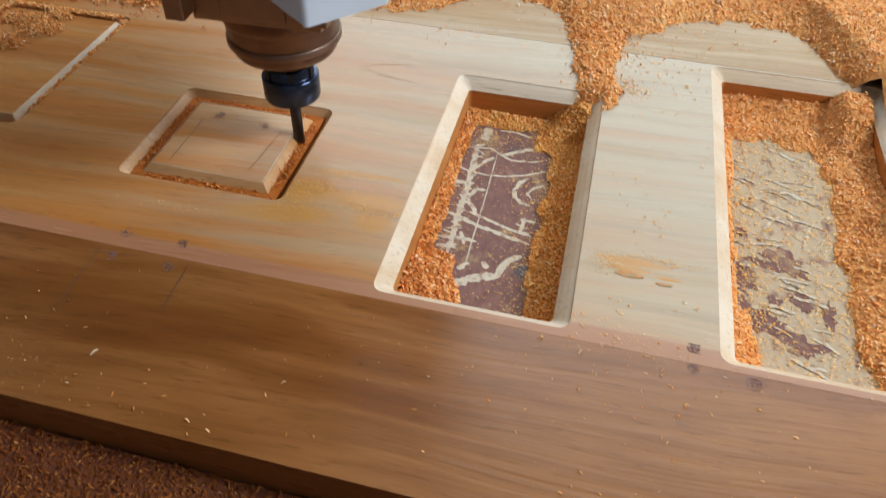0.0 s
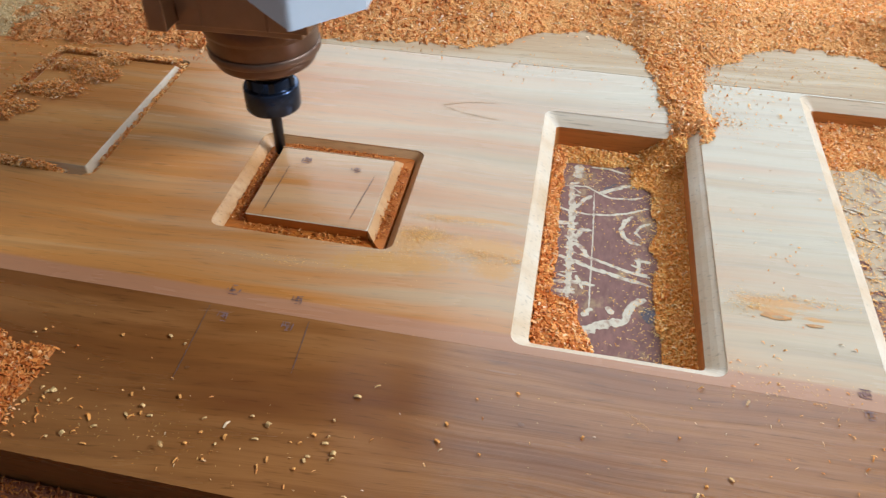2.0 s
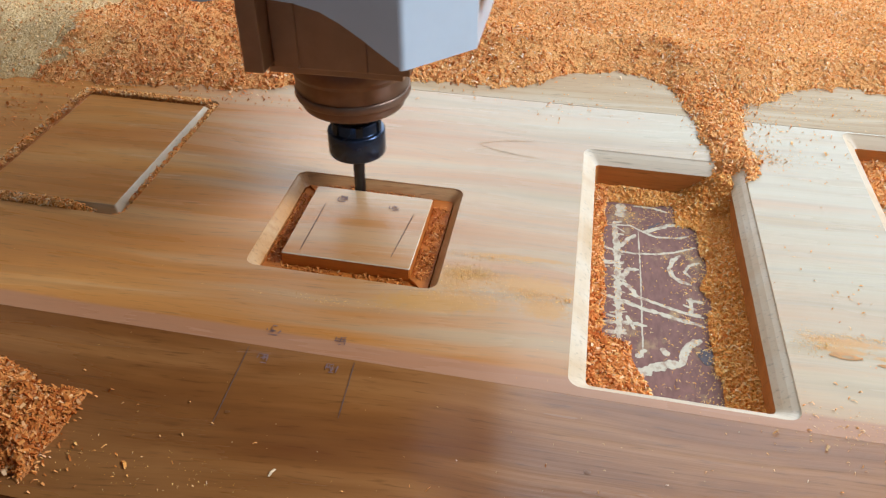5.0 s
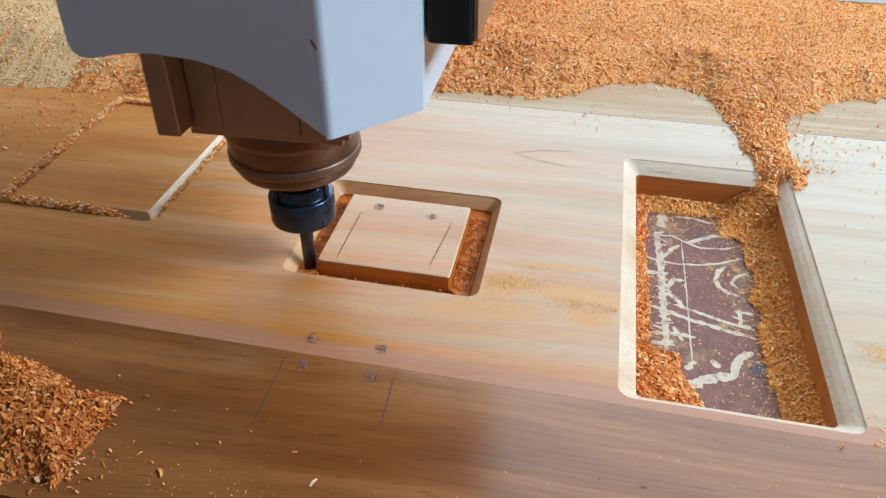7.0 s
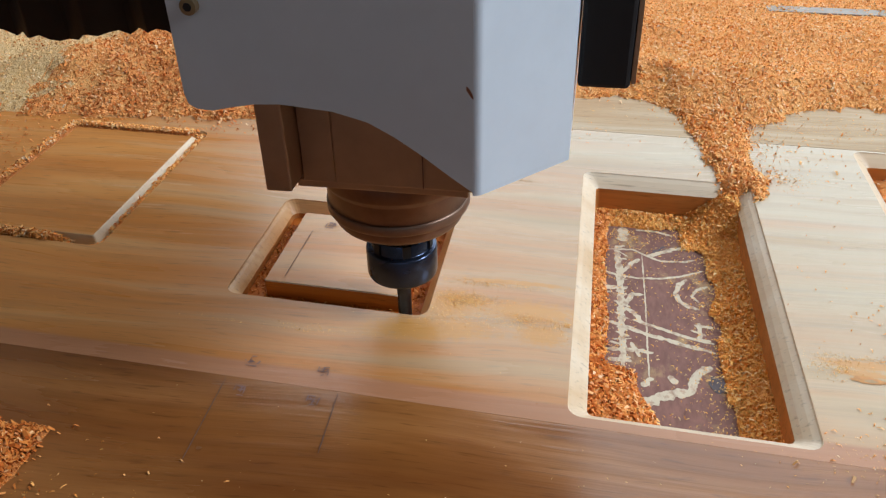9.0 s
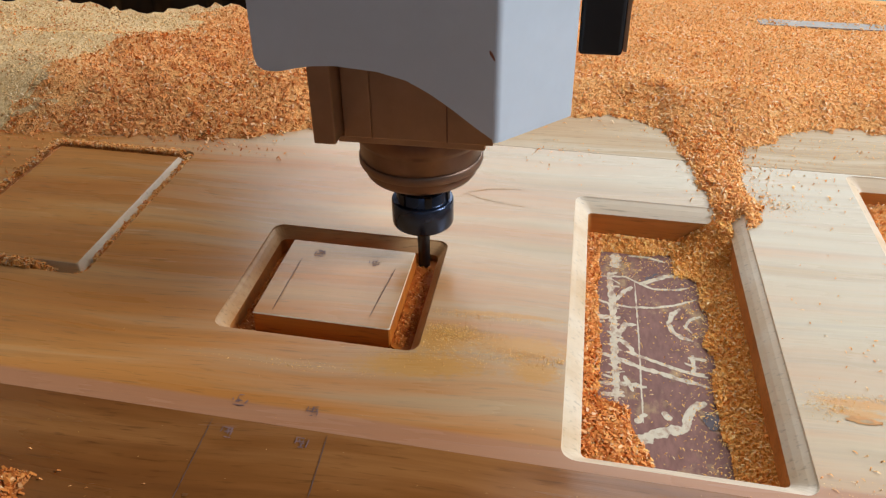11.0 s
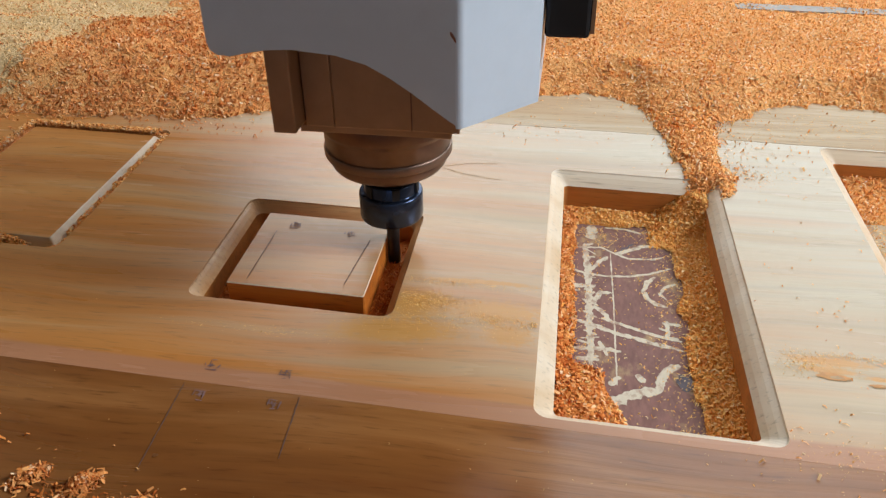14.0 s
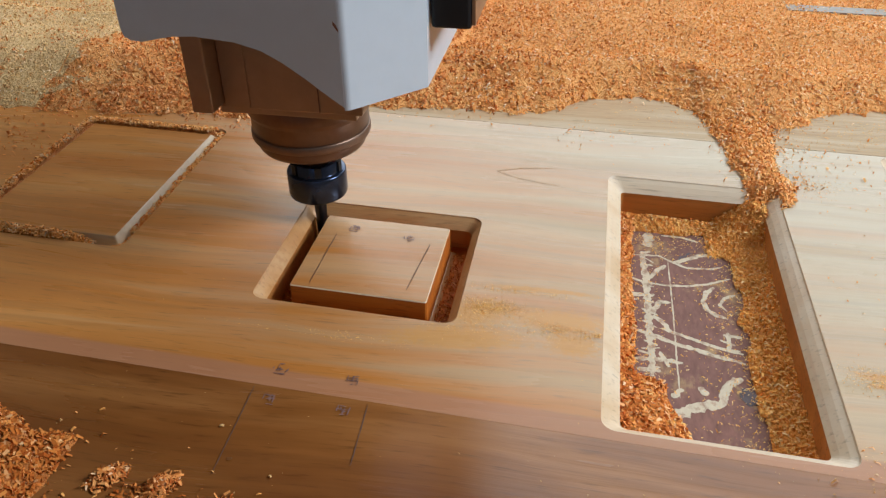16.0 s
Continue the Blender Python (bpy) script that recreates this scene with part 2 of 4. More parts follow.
def simple(name, colour, rough, metal=0.0, vary=0.25, scale=30.0, height=0.0, stretch=(1, 1, 1)):
    m, n, l, b = material(name, rough, metal)
    co = n.new("ShaderNodeTexCoord").outputs["Object"]
    f = noise_tex(n, l, co, scale, 5.0, 0.6, stretch)
    g = noise_tex(n, l, co, scale * 0.15, 3.0, 0.5, stretch, (4, 2, 1))
    low, high = tuple(c * (1 - vary) for c in colour), tuple(min(1, c * (1 + vary)) for c in colour)
    col = mix(n, l, 0.5, ramp(n, l, f, [(0.35, low), (0.65, high)]), ramp(n, l, g, [(0.35, low), (0.65, high)]))
    l.new(col, b.inputs["Base Color"])
    l.new(ramp(n, l, g, [(0.3, (max(0.03, rough - 0.08),) * 3), (0.7, (min(1, rough + 0.1),) * 3)]), b.inputs["Roughness"])
    if height:
        bump(n, l, b, f, 0.4, height)
    return m


SHELL = simple("white_painted_sheet_metal", (0.62, 0.69, 0.74), 0.32, 0.0, 0.07, 22.0)
BLACK = simple("black_rubber", (0.006, 0.006, 0.007), 0.65, 0.0, 0.3, 60.0)
NUT = simple("blued_steel", (0.045, 0.06, 0.10), 0.22, 0.85, 0.3, 80.0)
CARBIDE = simple("dark_carbide", (0.05, 0.05, 0.055), 0.32, 0.9, 0.3, 150.0)
NOSE = simple("dusty_machined_steel", (0.20, 0.125, 0.09), 0.34, 0.8, 0.25, 50.0)
RING = simple("brushed_brown_steel", (0.23, 0.15, 0.105), 0.38, 0.75, 0.2, 70.0)
HOUSING = simple("dusty_cast_aluminium", (0.40, 0.27, 0.17), 0.36, 0.6, 0.16, 40.0, 0.0004)


def laminate(name, base, bare, low, high, size=34.0):
    """Worn laminate: brown sheet with pale dust and bare board showing in ragged patches."""
    m, n, l, b = material(name, 0.78)
    b.inputs["Specular IOR Level"].default_value = 0.25
    co = n.new("ShaderNodeTexCoord").outputs["Object"]
    patch = noise_tex(n, l, co, size, 6.0, 0.68, (1.0, 0.75, 1.0))
    fine = noise_tex(n, l, co, 260.0, 3.0, 0.6, (1.0, 0.35, 1.0))
    broad = noise_tex(n, l, co, 9.0, 3.0, 0.5)
    sheet = mix(n, l, ramp(n, l, fine, [(0.35, (0, 0, 0)), (0.7, (0.55, 0.55, 0.55))]), base, tuple(c * 1.7 for c in base))
    sheet = mix(n, l, ramp(n, l, broad, [(0.4, (0, 0, 0)), (0.7, (0.5, 0.5, 0.5))]), sheet, (0.15, 0.082, 0.072))
    board = mix(n, l, fine, tuple(c * 0.75 for c in bare), bare)
    l.new(mix(n, l, ramp(n, l, patch, [(low, (0, 0, 0)), (high, (1, 1, 1))]), sheet, board), b.inputs["Base Color"])
    bump(n, l, b, fine, 0.15, 0.0004)
    return m


SPOIL = laminate("purple_brown_laminate", (0.20, 0.100, 0.078), (0.46, 0.30, 0.16), 0.55, 0.66)
WORN = laminate("worn_laminate", (0.28, 0.155, 0.105), (0.60, 0.46, 0.29), 0.34, 0.47, 60.0)
SCORE = laminate("pale_routed_board", (0.38, 0.26, 0.18), (0.72, 0.62, 0.45), 0.38, 0.50, 150.0)
STAIN = simple("dark_blue_grey_stain", (0.12, 0.095, 0.10), 0.8, 0.0, 0.3, 150.0)
ALU = simple("grey_aluminium_strip", (0.40, 0.37, 0.33), 0.85, 0.0, 0.2, 40.0)
GREEN = simple("green_painted_steel", (0.12, 0.24, 0.17), 0.5, 0.0, 0.15, 20.0)
INK = simple("purple_brown_ink", (0.24, 0.125, 0.10), 0.7, 0.0, 0.4, 400.0)
PENCIL = simple("grey_pencil_line", (0.145, 0.074, 0.044), 0.8, 0.0, 0.3, 300.0)
FIGURE = simple("brown_grain", (0.50, 0.30, 0.125), 0.45, 0.0, 0.3, 200.0)
HEART = simple("dark_heartwood_figure", (0.215, 0.080, 0.020), 0.3, 0.0, 0.2, 200.0)
KNOT = simple("brown_knot", (0.52, 0.235, 0.06), 0.5, 0.0, 0.35, 120.0)
# for the unseen walls and ceiling, brown so that bounced light stays warm
PLASTER = simple("brown_plaster", (0.20, 0.16, 0.125), 0.9, 0.0, 0.12, 6.0, 0.002)
CONCRETE = simple("concrete", (0.22, 0.20, 0.18), 0.85, 0.0, 0.15, 5.0, 0.002)
BOLT = simple("worn_brass_coloured_steel", (0.36, 0.27, 0.15), 0.4, 0.8, 0.2, 60.0)
RUST = simple("brown_scratch", (0.22, 0.09, 0.05), 0.7, 0.0, 0.3, 100.0)

# ---- mesh helpers ----
SKEW = 0.04


def at(u, v, z=0.0):
    """A place on the work, u along the door and v across it; the work lies a little askew on the bed."""
    return (u, v - SKEW * u, z)


def part(name, bm, mat, parent=None, label="", smooth=False):
    me = bpy.data.meshes.new(name)
    bmesh.ops.recalc_face_normals(bm, faces=bm.faces[:])
    for f in bm.faces:
        f.smooth = smooth
    bm.to_mesh(me)
    bm.free()
    me.materials.append(mat)
    ob = new(name, me)
    ob.parent = parent
    if label:
        ob["label"] = label
    return ob


def soft(ob, width, segments=2, angle=35):
    mod = ob.modifiers.new("edge", "BEVEL")
    mod.width, mod.segments, mod.limit_method, mod.angle_limit = width, segments, "ANGLE", radians(angle)
    return ob


def box(bm, x0, x1, y0, y1, z0, z1, place=lambda x, y, z: (x, y, z)):
    vs = [bm.verts.new(place(x, y, z)) for z in (z0, z1) for x, y in ((x0, y0), (x1, y0), (x1, y1), (x0, y1))]
    for q in ((3, 2, 1, 0), (4, 5, 6, 7), (0, 1, 5, 4), (1, 2, 6, 5), (2, 3, 7, 6), (3, 0, 4, 7)):
        bm.faces.new([vs[i] for i in q])
    return vs


def box_part(name, dims, mat, parent=None, label="", place=lambda x, y, z: (x, y, z), edge=0.0):
    bm = bmesh.new()
    box(bm, *dims, place)
    ob = part(name, bm, mat, parent, label)
    return soft(ob, edge) if edge else ob


def rounded(u0, u1, v0, v1, r, steps=5):
    pts = []
    for cu, cv, a in ((u1 - r, v0 + r, -90), (u1 - r, v1 - r, 0), (u0 + r, v1 - r, 90), (u0 + r, v0 + r, 180)):
        for i in range(steps + 1):
            w = radians(a + 90 * i / steps)
            pts.append((cu + r * math.cos(w), cv + r * math.sin(w)))
    return pts


def ring(bm, pts, z):
    return [bm.verts.new(at(u, v, z)) for u, v in pts]


def bridge(bm, a, b):
    for i in range(len(a)):
        j = (i + 1) % len(a)
        bm.faces.new((a[i], a[j], b[j], b[i]))


def turned(profile, steps=48):
    """A turned solid about z from (radius, height) pairs."""
    bm = bmesh.new()
    rings = []
    for r, z in profile:
        rings.append([bm.verts.new((r * math.cos(2 * math.pi * i / steps), r * math.sin(2 * math.pi * i / steps), z)) for i in range(steps)])
    for a, b in zip(rings, rings[1:]):
        bridge(bm, a, b)
    bm.faces.new(rings[0][::-1])
    bm.faces.new(rings[-1])
    return bm


def flakes(name, places, sizes, mat, rng, parent=None, tilt=0.5):
    """Many curled wood chips, joined: each is a short strip bent across its middle."""
    n = len(places)
    places = np.asarray(places, float).reshape(n, 3)
    sizes = np.asarray(sizes, float).reshape(n)
    ln, wd = sizes * rng.uniform(0.7, 1.5, n), sizes * rng.uniform(0.20, 0.46, n)
    curl = sizes * rng.uniform(0.10, 0.55, n)
    loc = np.zeros((n, 6, 3))
    for k, (s, lift) in enumerate(((-0.5, 0.0), (0.0, 1.0), (0.5, 0.0))):
        for side in (0, 1):
            loc[:, 2 * k + side, 0] = s * ln
            loc[:, 2 * k + side, 1] = (side - 0.5) * wd * (1.0 if k == 1 else 0.7)
            loc[:, 2 * k + side, 2] = lift * curl
    yaw, pit, rol = rng.uniform(0, 2 * np.pi, n), rng.normal(0, tilt, n), rng.normal(0, tilt, n)
    cy, sy, cp, sp, cr, sr = np.cos(yaw), np.sin(yaw), np.cos(pit), np.sin(pit), np.cos(rol), np.sin(rol)
    rot = np.empty((n, 3, 3))
    rot[:, 0] = np.stack([cy * cp, cy * sp * sr - sy * cr, cy * sp * cr + sy * sr], 1)
    rot[:, 1] = np.stack([sy * cp, sy * sp * sr + cy * cr, sy * sp * cr - cy * sr], 1)
    rot[:, 2] = np.stack([-sp, cp * sr, cp * cr], 1)
    pts = np.einsum("nij,nkj->nki", rot, loc)
    pts[:, :, 2] -= pts[:, :, 2].min(1, keepdims=True) * 0.7
    pts += places[:, None, :]
    base = (np.arange(n) * 6)[:, None, None]
    quads = base + np.array([[0, 2, 3, 1], [2, 4, 5, 3]])[None]
    me = bpy.data.meshes.new(name)
    me.from_pydata(pts.reshape(-1, 3).tolist(), [], quads.reshape(-1, 4).tolist())
    me.materials.append(mat)
    ob = new(name, me)
    ob.parent = parent
    return ob


def heap(name, u0, u1, v0, v1, step, height, mat, parent=None):
    """A low heap: a sheet of sawdust over a stretch of the work, height(u, v) above it; bare where that is below zero."""
    nu, nv = int((u1 - u0) / step) + 1, int((v1 - v0) / step) + 1
    us, vs = np.linspace(u0, u1, nu), np.linspace(v0, v1, nv)
    hs = np.array([[height(u, v) for u in us] for v in vs])
    skirt = hs.copy()
    for j in range(nv):
        for i in range(nu):
            if hs[j, i] <= -0.5:
                near = hs[max(0, j - 1):j + 2, max(0, i - 1):i + 2]
                near = near[near > -0.5]
                skirt[j, i] = (near.min() - 0.003) if near.size else 0.0
    verts = [at(us[i], vs[j], skirt[j, i]) for j in range(nv) for i in range(nu)]
    faces = [(j * nu + i, j * nu + i + 1, (j + 1) * nu + i + 1, (j + 1) * nu + i) for j in range(nv - 1) for i in range(nu - 1)
             if hs[j:j + 2, i:i + 2].max() > -0.5]
    me = bpy.data.meshes.new(name)
    me.from_pydata(verts, [], faces)
    me.materials.append(mat)
    for p in me.polygons:
        p.use_smooth = True
    ob = new(name, me)
    ob.parent = parent
    return ob


def wob(u, v, scale, seed=0.0):
    return noise.noise(Vector((u * scale + seed, v * scale - seed, seed * 0.7)))


# ---- room ----
FLOOR_Z = -0.92


# unseen shell added round the machine to confine and warm the light
def room():
    floor = box_part("floor", (-3.2, 3.2, -3.7, 4.2, FLOOR_Z - 0.1, FLOOR_Z), CONCRETE)
    tagged(floor, "dull grey concrete workshop floor under the machine", "floor", kind="structure")
    top = box_part("ceiling", (-3.2, 3.2, -3.7, 4.2, 6.0, 6.1), PLASTER)
    tagged(top, "unseen workshop ceiling, brown for warm bounced light", "ceiling", kind="structure")

    def wall(name, dims_list):
        bm = bmesh.new()
        for d in dims_list:
            box(bm, *d)
        tagged(part(name, bm, PLASTER), "unseen plastered workshop wall with an opening, brown for warm bounced light", "wall", kind="structure")

    z0, z1 = FLOOR_Z, 6.0
    wall("wall_east", [(3.0, 3.2, -3.5, -0.58, z0, z1), (3.0, 3.2, 0.82, 4.0, z0, z1), (3.0, 3.2, -0.58, 0.82, z0, 1.75), (3.0, 3.2, -0.58, 0.82, 3.05, z1)])
    wall("wall_north", [(-3.0, -2.15, 4.0, 4.2, z0, z1), (2.85, 3.2, 4.0, 4.2, z0, z1), (-2.15, 2.85, 4.0, 4.2, z0, 0.72), (-2.15, 2.85, 4.0, 4.2, 5.2, z1)])
    wall("wall_west", [(-3.2, -3.0, -3.5, 4.2, z0, z1)])
    wall("wall_south", [(-3.2, -0.4, -3.7, -3.5, z0, z1), (1.6, 3.2, -3.7, -3.5, z0, z1), (-0.4, 1.6, -3.7, -3.5, z0, 0.9), (-0.4, 1.6, -3.7, -3.5, 2.3, z1)])


room()

# ---- machine bed ----
BED_Z = -0.036


def machine_bed():
    bed = tagged(new("machine_bed"), "router table with scored brown laminate spoilboard and dusty steel frame", "machine bed")
    bm = bmesh.new()
    box(bm, -1.25, 1.1, -0.62, 1.12, BED_Z - 0.02, BED_Z, at)
    part("spoilboard", bm, SPOIL, bed, "purple-brown laminate board with pale cutter scars")
    box_part("frame", (-1.25, 1.1, -0.62, 1.12, BED_Z - 0.12, BED_Z - 0.022), GREEN, bed, "green painted steel frame", at)
    for u in (-1.15, 0.95):
        for v in (-0.55, 0.95):
            box_part("leg", (u, u + 0.09, v, v + 0.09, FLOOR_Z, BED_Z - 0.122), GREEN, bed, "green painted steel leg", at)
    box_part("clamp_strip", (0.26, 0.54, 0.946, 0.974, BED_Z + 0.001, BED_Z + 0.0088), ALU, bed, "grey aluminium strip half buried in chips", at)
    box_part("side_rail", (-1.25, 1.1, 1.122, 1.22, BED_Z - 0.02, BED_Z - 0.002), GREEN, bed, "green painted rail along the bed", at)
    return bed


BED = machine_bed()


def ribbon(name, pts, width, z, mat, parent, rng, ragged=0.3, label=""):
    """A flat scar or line of a given width through points on the work, with a ragged edge."""
    dense = []
    for a, b in zip(pts, pts[1:]):
        k = max(2, int(math.dist(a, b) / 0.0009))
        dense += [(a[0] + (b[0] - a[0]) * i / k, a[1] + (b[1] - a[1]) * i / k) for i in range(k)]
    dense.append(pts[-1])
    bm = bmesh.new()
    seed = rng.uniform(0, 99)
    prev = None
    for i, p in enumerate(dense):
        a, b = dense[max(0, i - 1)], dense[min(len(dense) - 1, i + 1)]
        d = Vector((b[0] - a[0], b[1] - a[1])).normalized()
        taper = min(1.0, 0.45 + 5.0 * min(i, len(dense) - 1 - i) / len(dense))
        w1, w2 = (max(width * 0.08, taper * width * 0.5 * (1 + 1.6 * ragged * noise.noise(Vector((i * 0.22 + q * 9, seed, q))) + ragged * 0.22 * rng.uniform(-1, 1))) for q in (0, 1))
        cur = (bm.verts.new(at(p[0] - d.y * w1, p[1] + d.x * w1, z)), bm.verts.new(at(p[0] + d.y * w2, p[1] - d.x * w2, z)))
        if prev:
            bm.faces.new((prev[0], prev[1], cur[1], cur[0]))
        prev = cur
    return part(name, bm, mat, parent, label)


def blot(name, u, v, ru, rv, z, mat, parent, rng, ragged=0.35, steps=22, label=""):
    bm = bmesh.new()
    ph = rng.uniform(0, 99)
    vs = []
    for i in range(steps):
        w = 2 * math.pi * i / steps
        k = 1 + ragged * noise.noise(Vector((math.cos(w) * 1.6 + ph, math.sin(w) * 1.6, ph)))  + ragged * 0.4 * rng.uniform(-1, 1)
        vs.append(bm.verts.new(at(u + ru * k * math.cos(w), v + rv * k * math.sin(w), z)))
    bm.faces.new(vs)
    return part(name, bm, mat, parent, label)


def bed_scars():
    rng = random.Random(5)
    z = BED_Z + 0.00006
    # one long upright scar crossed by curves, hooks and slanted strokes
    lines = [([(0.029, 0.248), (0.0315, 0.212), (0.033, 0.171), (0.033, 0.134), (0.034, 0.103), (0.034, 0.086)], 0.0058), ([(0.051, 0.239), (0.052, 0.184), (0.052, 0.070)], 0.0013),
             ([(0.022, 0.241), (0.044, 0.2438), (0.056, 0.2352), (0.067, 0.2297), (0.087, 0.2325), (0.097, 0.238)], 0.0026), ([(0.055, 0.2345), (0.068, 0.2437), (0.081, 0.2522), (0.090, 0.2527)], 0.0050),
             ([(0.015, 0.209), (0.030, 0.2022), (0.047, 0.2009), (0.066, 0.2036), (0.083, 0.2103), (0.101, 0.221)], 0.0027), ([(0.014, 0.1836), (0.034, 0.1843)], 0.0050), ([(0.016, 0.176), (0.026, 0.178)], 0.0030),
             ([(0.034, 0.2074), (0.041, 0.2206), (0.049, 0.230)], 0.0044), ([(0.035, 0.1604), (0.042, 0.1777), (0.051, 0.178)], 0.0046), ([(0.036, 0.1584), (0.043, 0.1527), (0.049, 0.140)], 0.0044),
             ([(0.087, 0.2065), (0.080, 0.1975), (0.0765, 0.185), (0.079, 0.1745), (0.085, 0.169), (0.094, 0.1662)], 0.0042), ([(0.103, 0.199), (0.094, 0.1928), (0.089, 0.1835), (0.094, 0.1757)], 0.0028),
             ([(0.017, 0.140), (0.033, 0.1353), (0.048, 0.1289), (0.069, 0.1228), (0.090, 0.1176), (0.101, 0.1145)], 0.0042), ([(0.042, 0.1437), (0.062, 0.1365), (0.082, 0.1293), (0.101, 0.1255)], 0.0034),
             ([(0.088, 0.1455), (0.102, 0.145)], 0.0036), ([(0.092, 0.149), (0.091, 0.1266)], 0.0034), ([(0.087, 0.1285), (0.099, 0.128)], 0.0030), ([(0.085, 0.139), (0.096, 0.134)], 0.0026),
             ([(0.021, 0.105), (0.043, 0.1077), (0.056, 0.1062)], 0.0044), ([(0.023, 0.094), (0.040, 0.0946)], 0.0034), ([(0.024, 0.114), (0.035, 0.112)], 0.0030), ([(0.040, 0.116), (0.046, 0.100)], 0.0030),
             ([(0.043, 0.0457), (0.051, 0.054), (0.059, 0.0604), (0.069, 0.0658), (0.081, 0.0692)], 0.0088), ([(0.080, 0.0672), (0.083, 0.0823), (0.088, 0.0915), (0.097, 0.0985)], 0.0066),
             ([(0.066, 0.0836), (0.071, 0.0758)], 0.0044), ([(0.047, 0.0689), (0.054, 0.0792)], 0.0046), ([(0.047, 0.277), (0.065, 0.2776), (0.079, 0.272)], 0.0030), ([(0.036, 0.279), (0.035, 0.256)], 0.0110)]
    for i in range(16):
        # short chips and nicks either side of the upright scar
        v, a, k = 0.095 + 0.010 * i + rng.uniform(-0.004, 0.004), rng.uniform(-0.9, 0.9), rng.uniform(0.003, 0.007)
        lines.append(([(0.033 - k * math.cos(a), v - k * math.sin(a)), (0.034 + k * math.cos(a), v + k * math.sin(a))], rng.uniform(0.0014, 0.0030)))
    for pts, w in lines:
        ribbon("scar", pts, 0.95 * w, z, SCORE, BED, rng, 0.42, "pale scar cut by the router")
        z += 0.000005
    ribbon("dark_scratch", [(0.060, 0.242), (0.066, 0.2475), (0.0715, 0.2535)], 0.0024, z + 0.00001, STAIN, BED, rng, 0.8, "short dark scratch on the laminate")
    blot("grey_stain", 0.100, 0.0795, 0.0065, 0.0085, z + 0.00002, STAIN, BED, rng, 0.3, 28, "dark blue-grey stain on the laminate")
    # the board under the longer opening is almost worn through to pale wood
    z += 0.0003
    box_part("worn_patch", (0.255, 0.42, -0.004, 0.40, BED_Z + 0.0002, z), WORN, BED, "board where the laminate is worn away in patches", at)
    z += 0.0002
    for u, v, ru, rv in ((0.277, 0.123, 0.012, 0.017), (0.313, 0.149, 0.019, 0.014), (0.292, 0.077, 0.014, 0.015), (0.306, 0.067, 0.008, 0.010), (0.321, 0.058, 0.015, 0.012), (0.343, 0.096, 0.007, 0.016), (0.276, 0.092, 0.007, 0.008), (0.279, 0.178, 0.006, 0.006), (0.326, 0.105, 0.008, 0.009), (0.303, 0.100, 0.006, 0.005), (0.290, 0.146, 0.009, 0.004)):
        blot("laminate_patch", u, v, ru, rv, z, SPOIL, BED, rng, 0.75, 30, "patch of brown laminate left on the worn board")
        z += 0.00003
    for i in range(46):
        # pale strokes, most of them running slightly downhill across the opening
        u, v, a, k = rng.uniform(0.268, 0.340), rng.uniform(0.03, 0.335), rng.choice((-0.35, -0.25, -0.1, 1.2)) + rng.uniform(-0.3, 0.3), rng.uniform(0.007, 0.020)
        ribbon("scar", [(u - k * math.cos(a), v - k * math.sin(a)), (u, v + 0.0015), (u + k * math.cos(a), v + k * math.sin(a))], rng.uniform(0.0010, 0.0034), z + i * 0.00001, SCORE, BED, rng, 0.6)


bed_scars()

# ---- the door being cut ----
THICK = 0.0355
A_HOLE = (-0.0045, 0.1450, -0.0058, 0.3155)
B_HOLE = (0.2500, 0.419, -0.0075, 0.4030)
SQUARE = (-0.2655, -0.1085, 0.0722, 0.2160)
LEFT = (-0.556, -0.394, 0.1115, 0.333)
FARLEFT = (-0.875, -0.706, 0.1115, 0.392)
U0, U1, V_NEAR, V_JOIN, V_BACK, V_FAR = -1.10, 0.72, -0.162, -0.0135, 0.4055, 0.56


def chamfers(ob):
    """Sloped faces show paler, freshly planed wood, with window glare put into the colour."""
    ob.data.materials.append(CHAMFER)
    for p in ob.data.polygons:
        if 0.25 < abs(p.normal.z) < 0.97:
            p.material_index = len(ob.data.materials) - 1
    return ob


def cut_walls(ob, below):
    """Upright faces below a height show the fresh cut, its colour reddened for bounced light."""
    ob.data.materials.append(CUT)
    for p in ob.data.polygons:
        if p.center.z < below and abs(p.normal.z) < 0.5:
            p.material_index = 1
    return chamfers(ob)


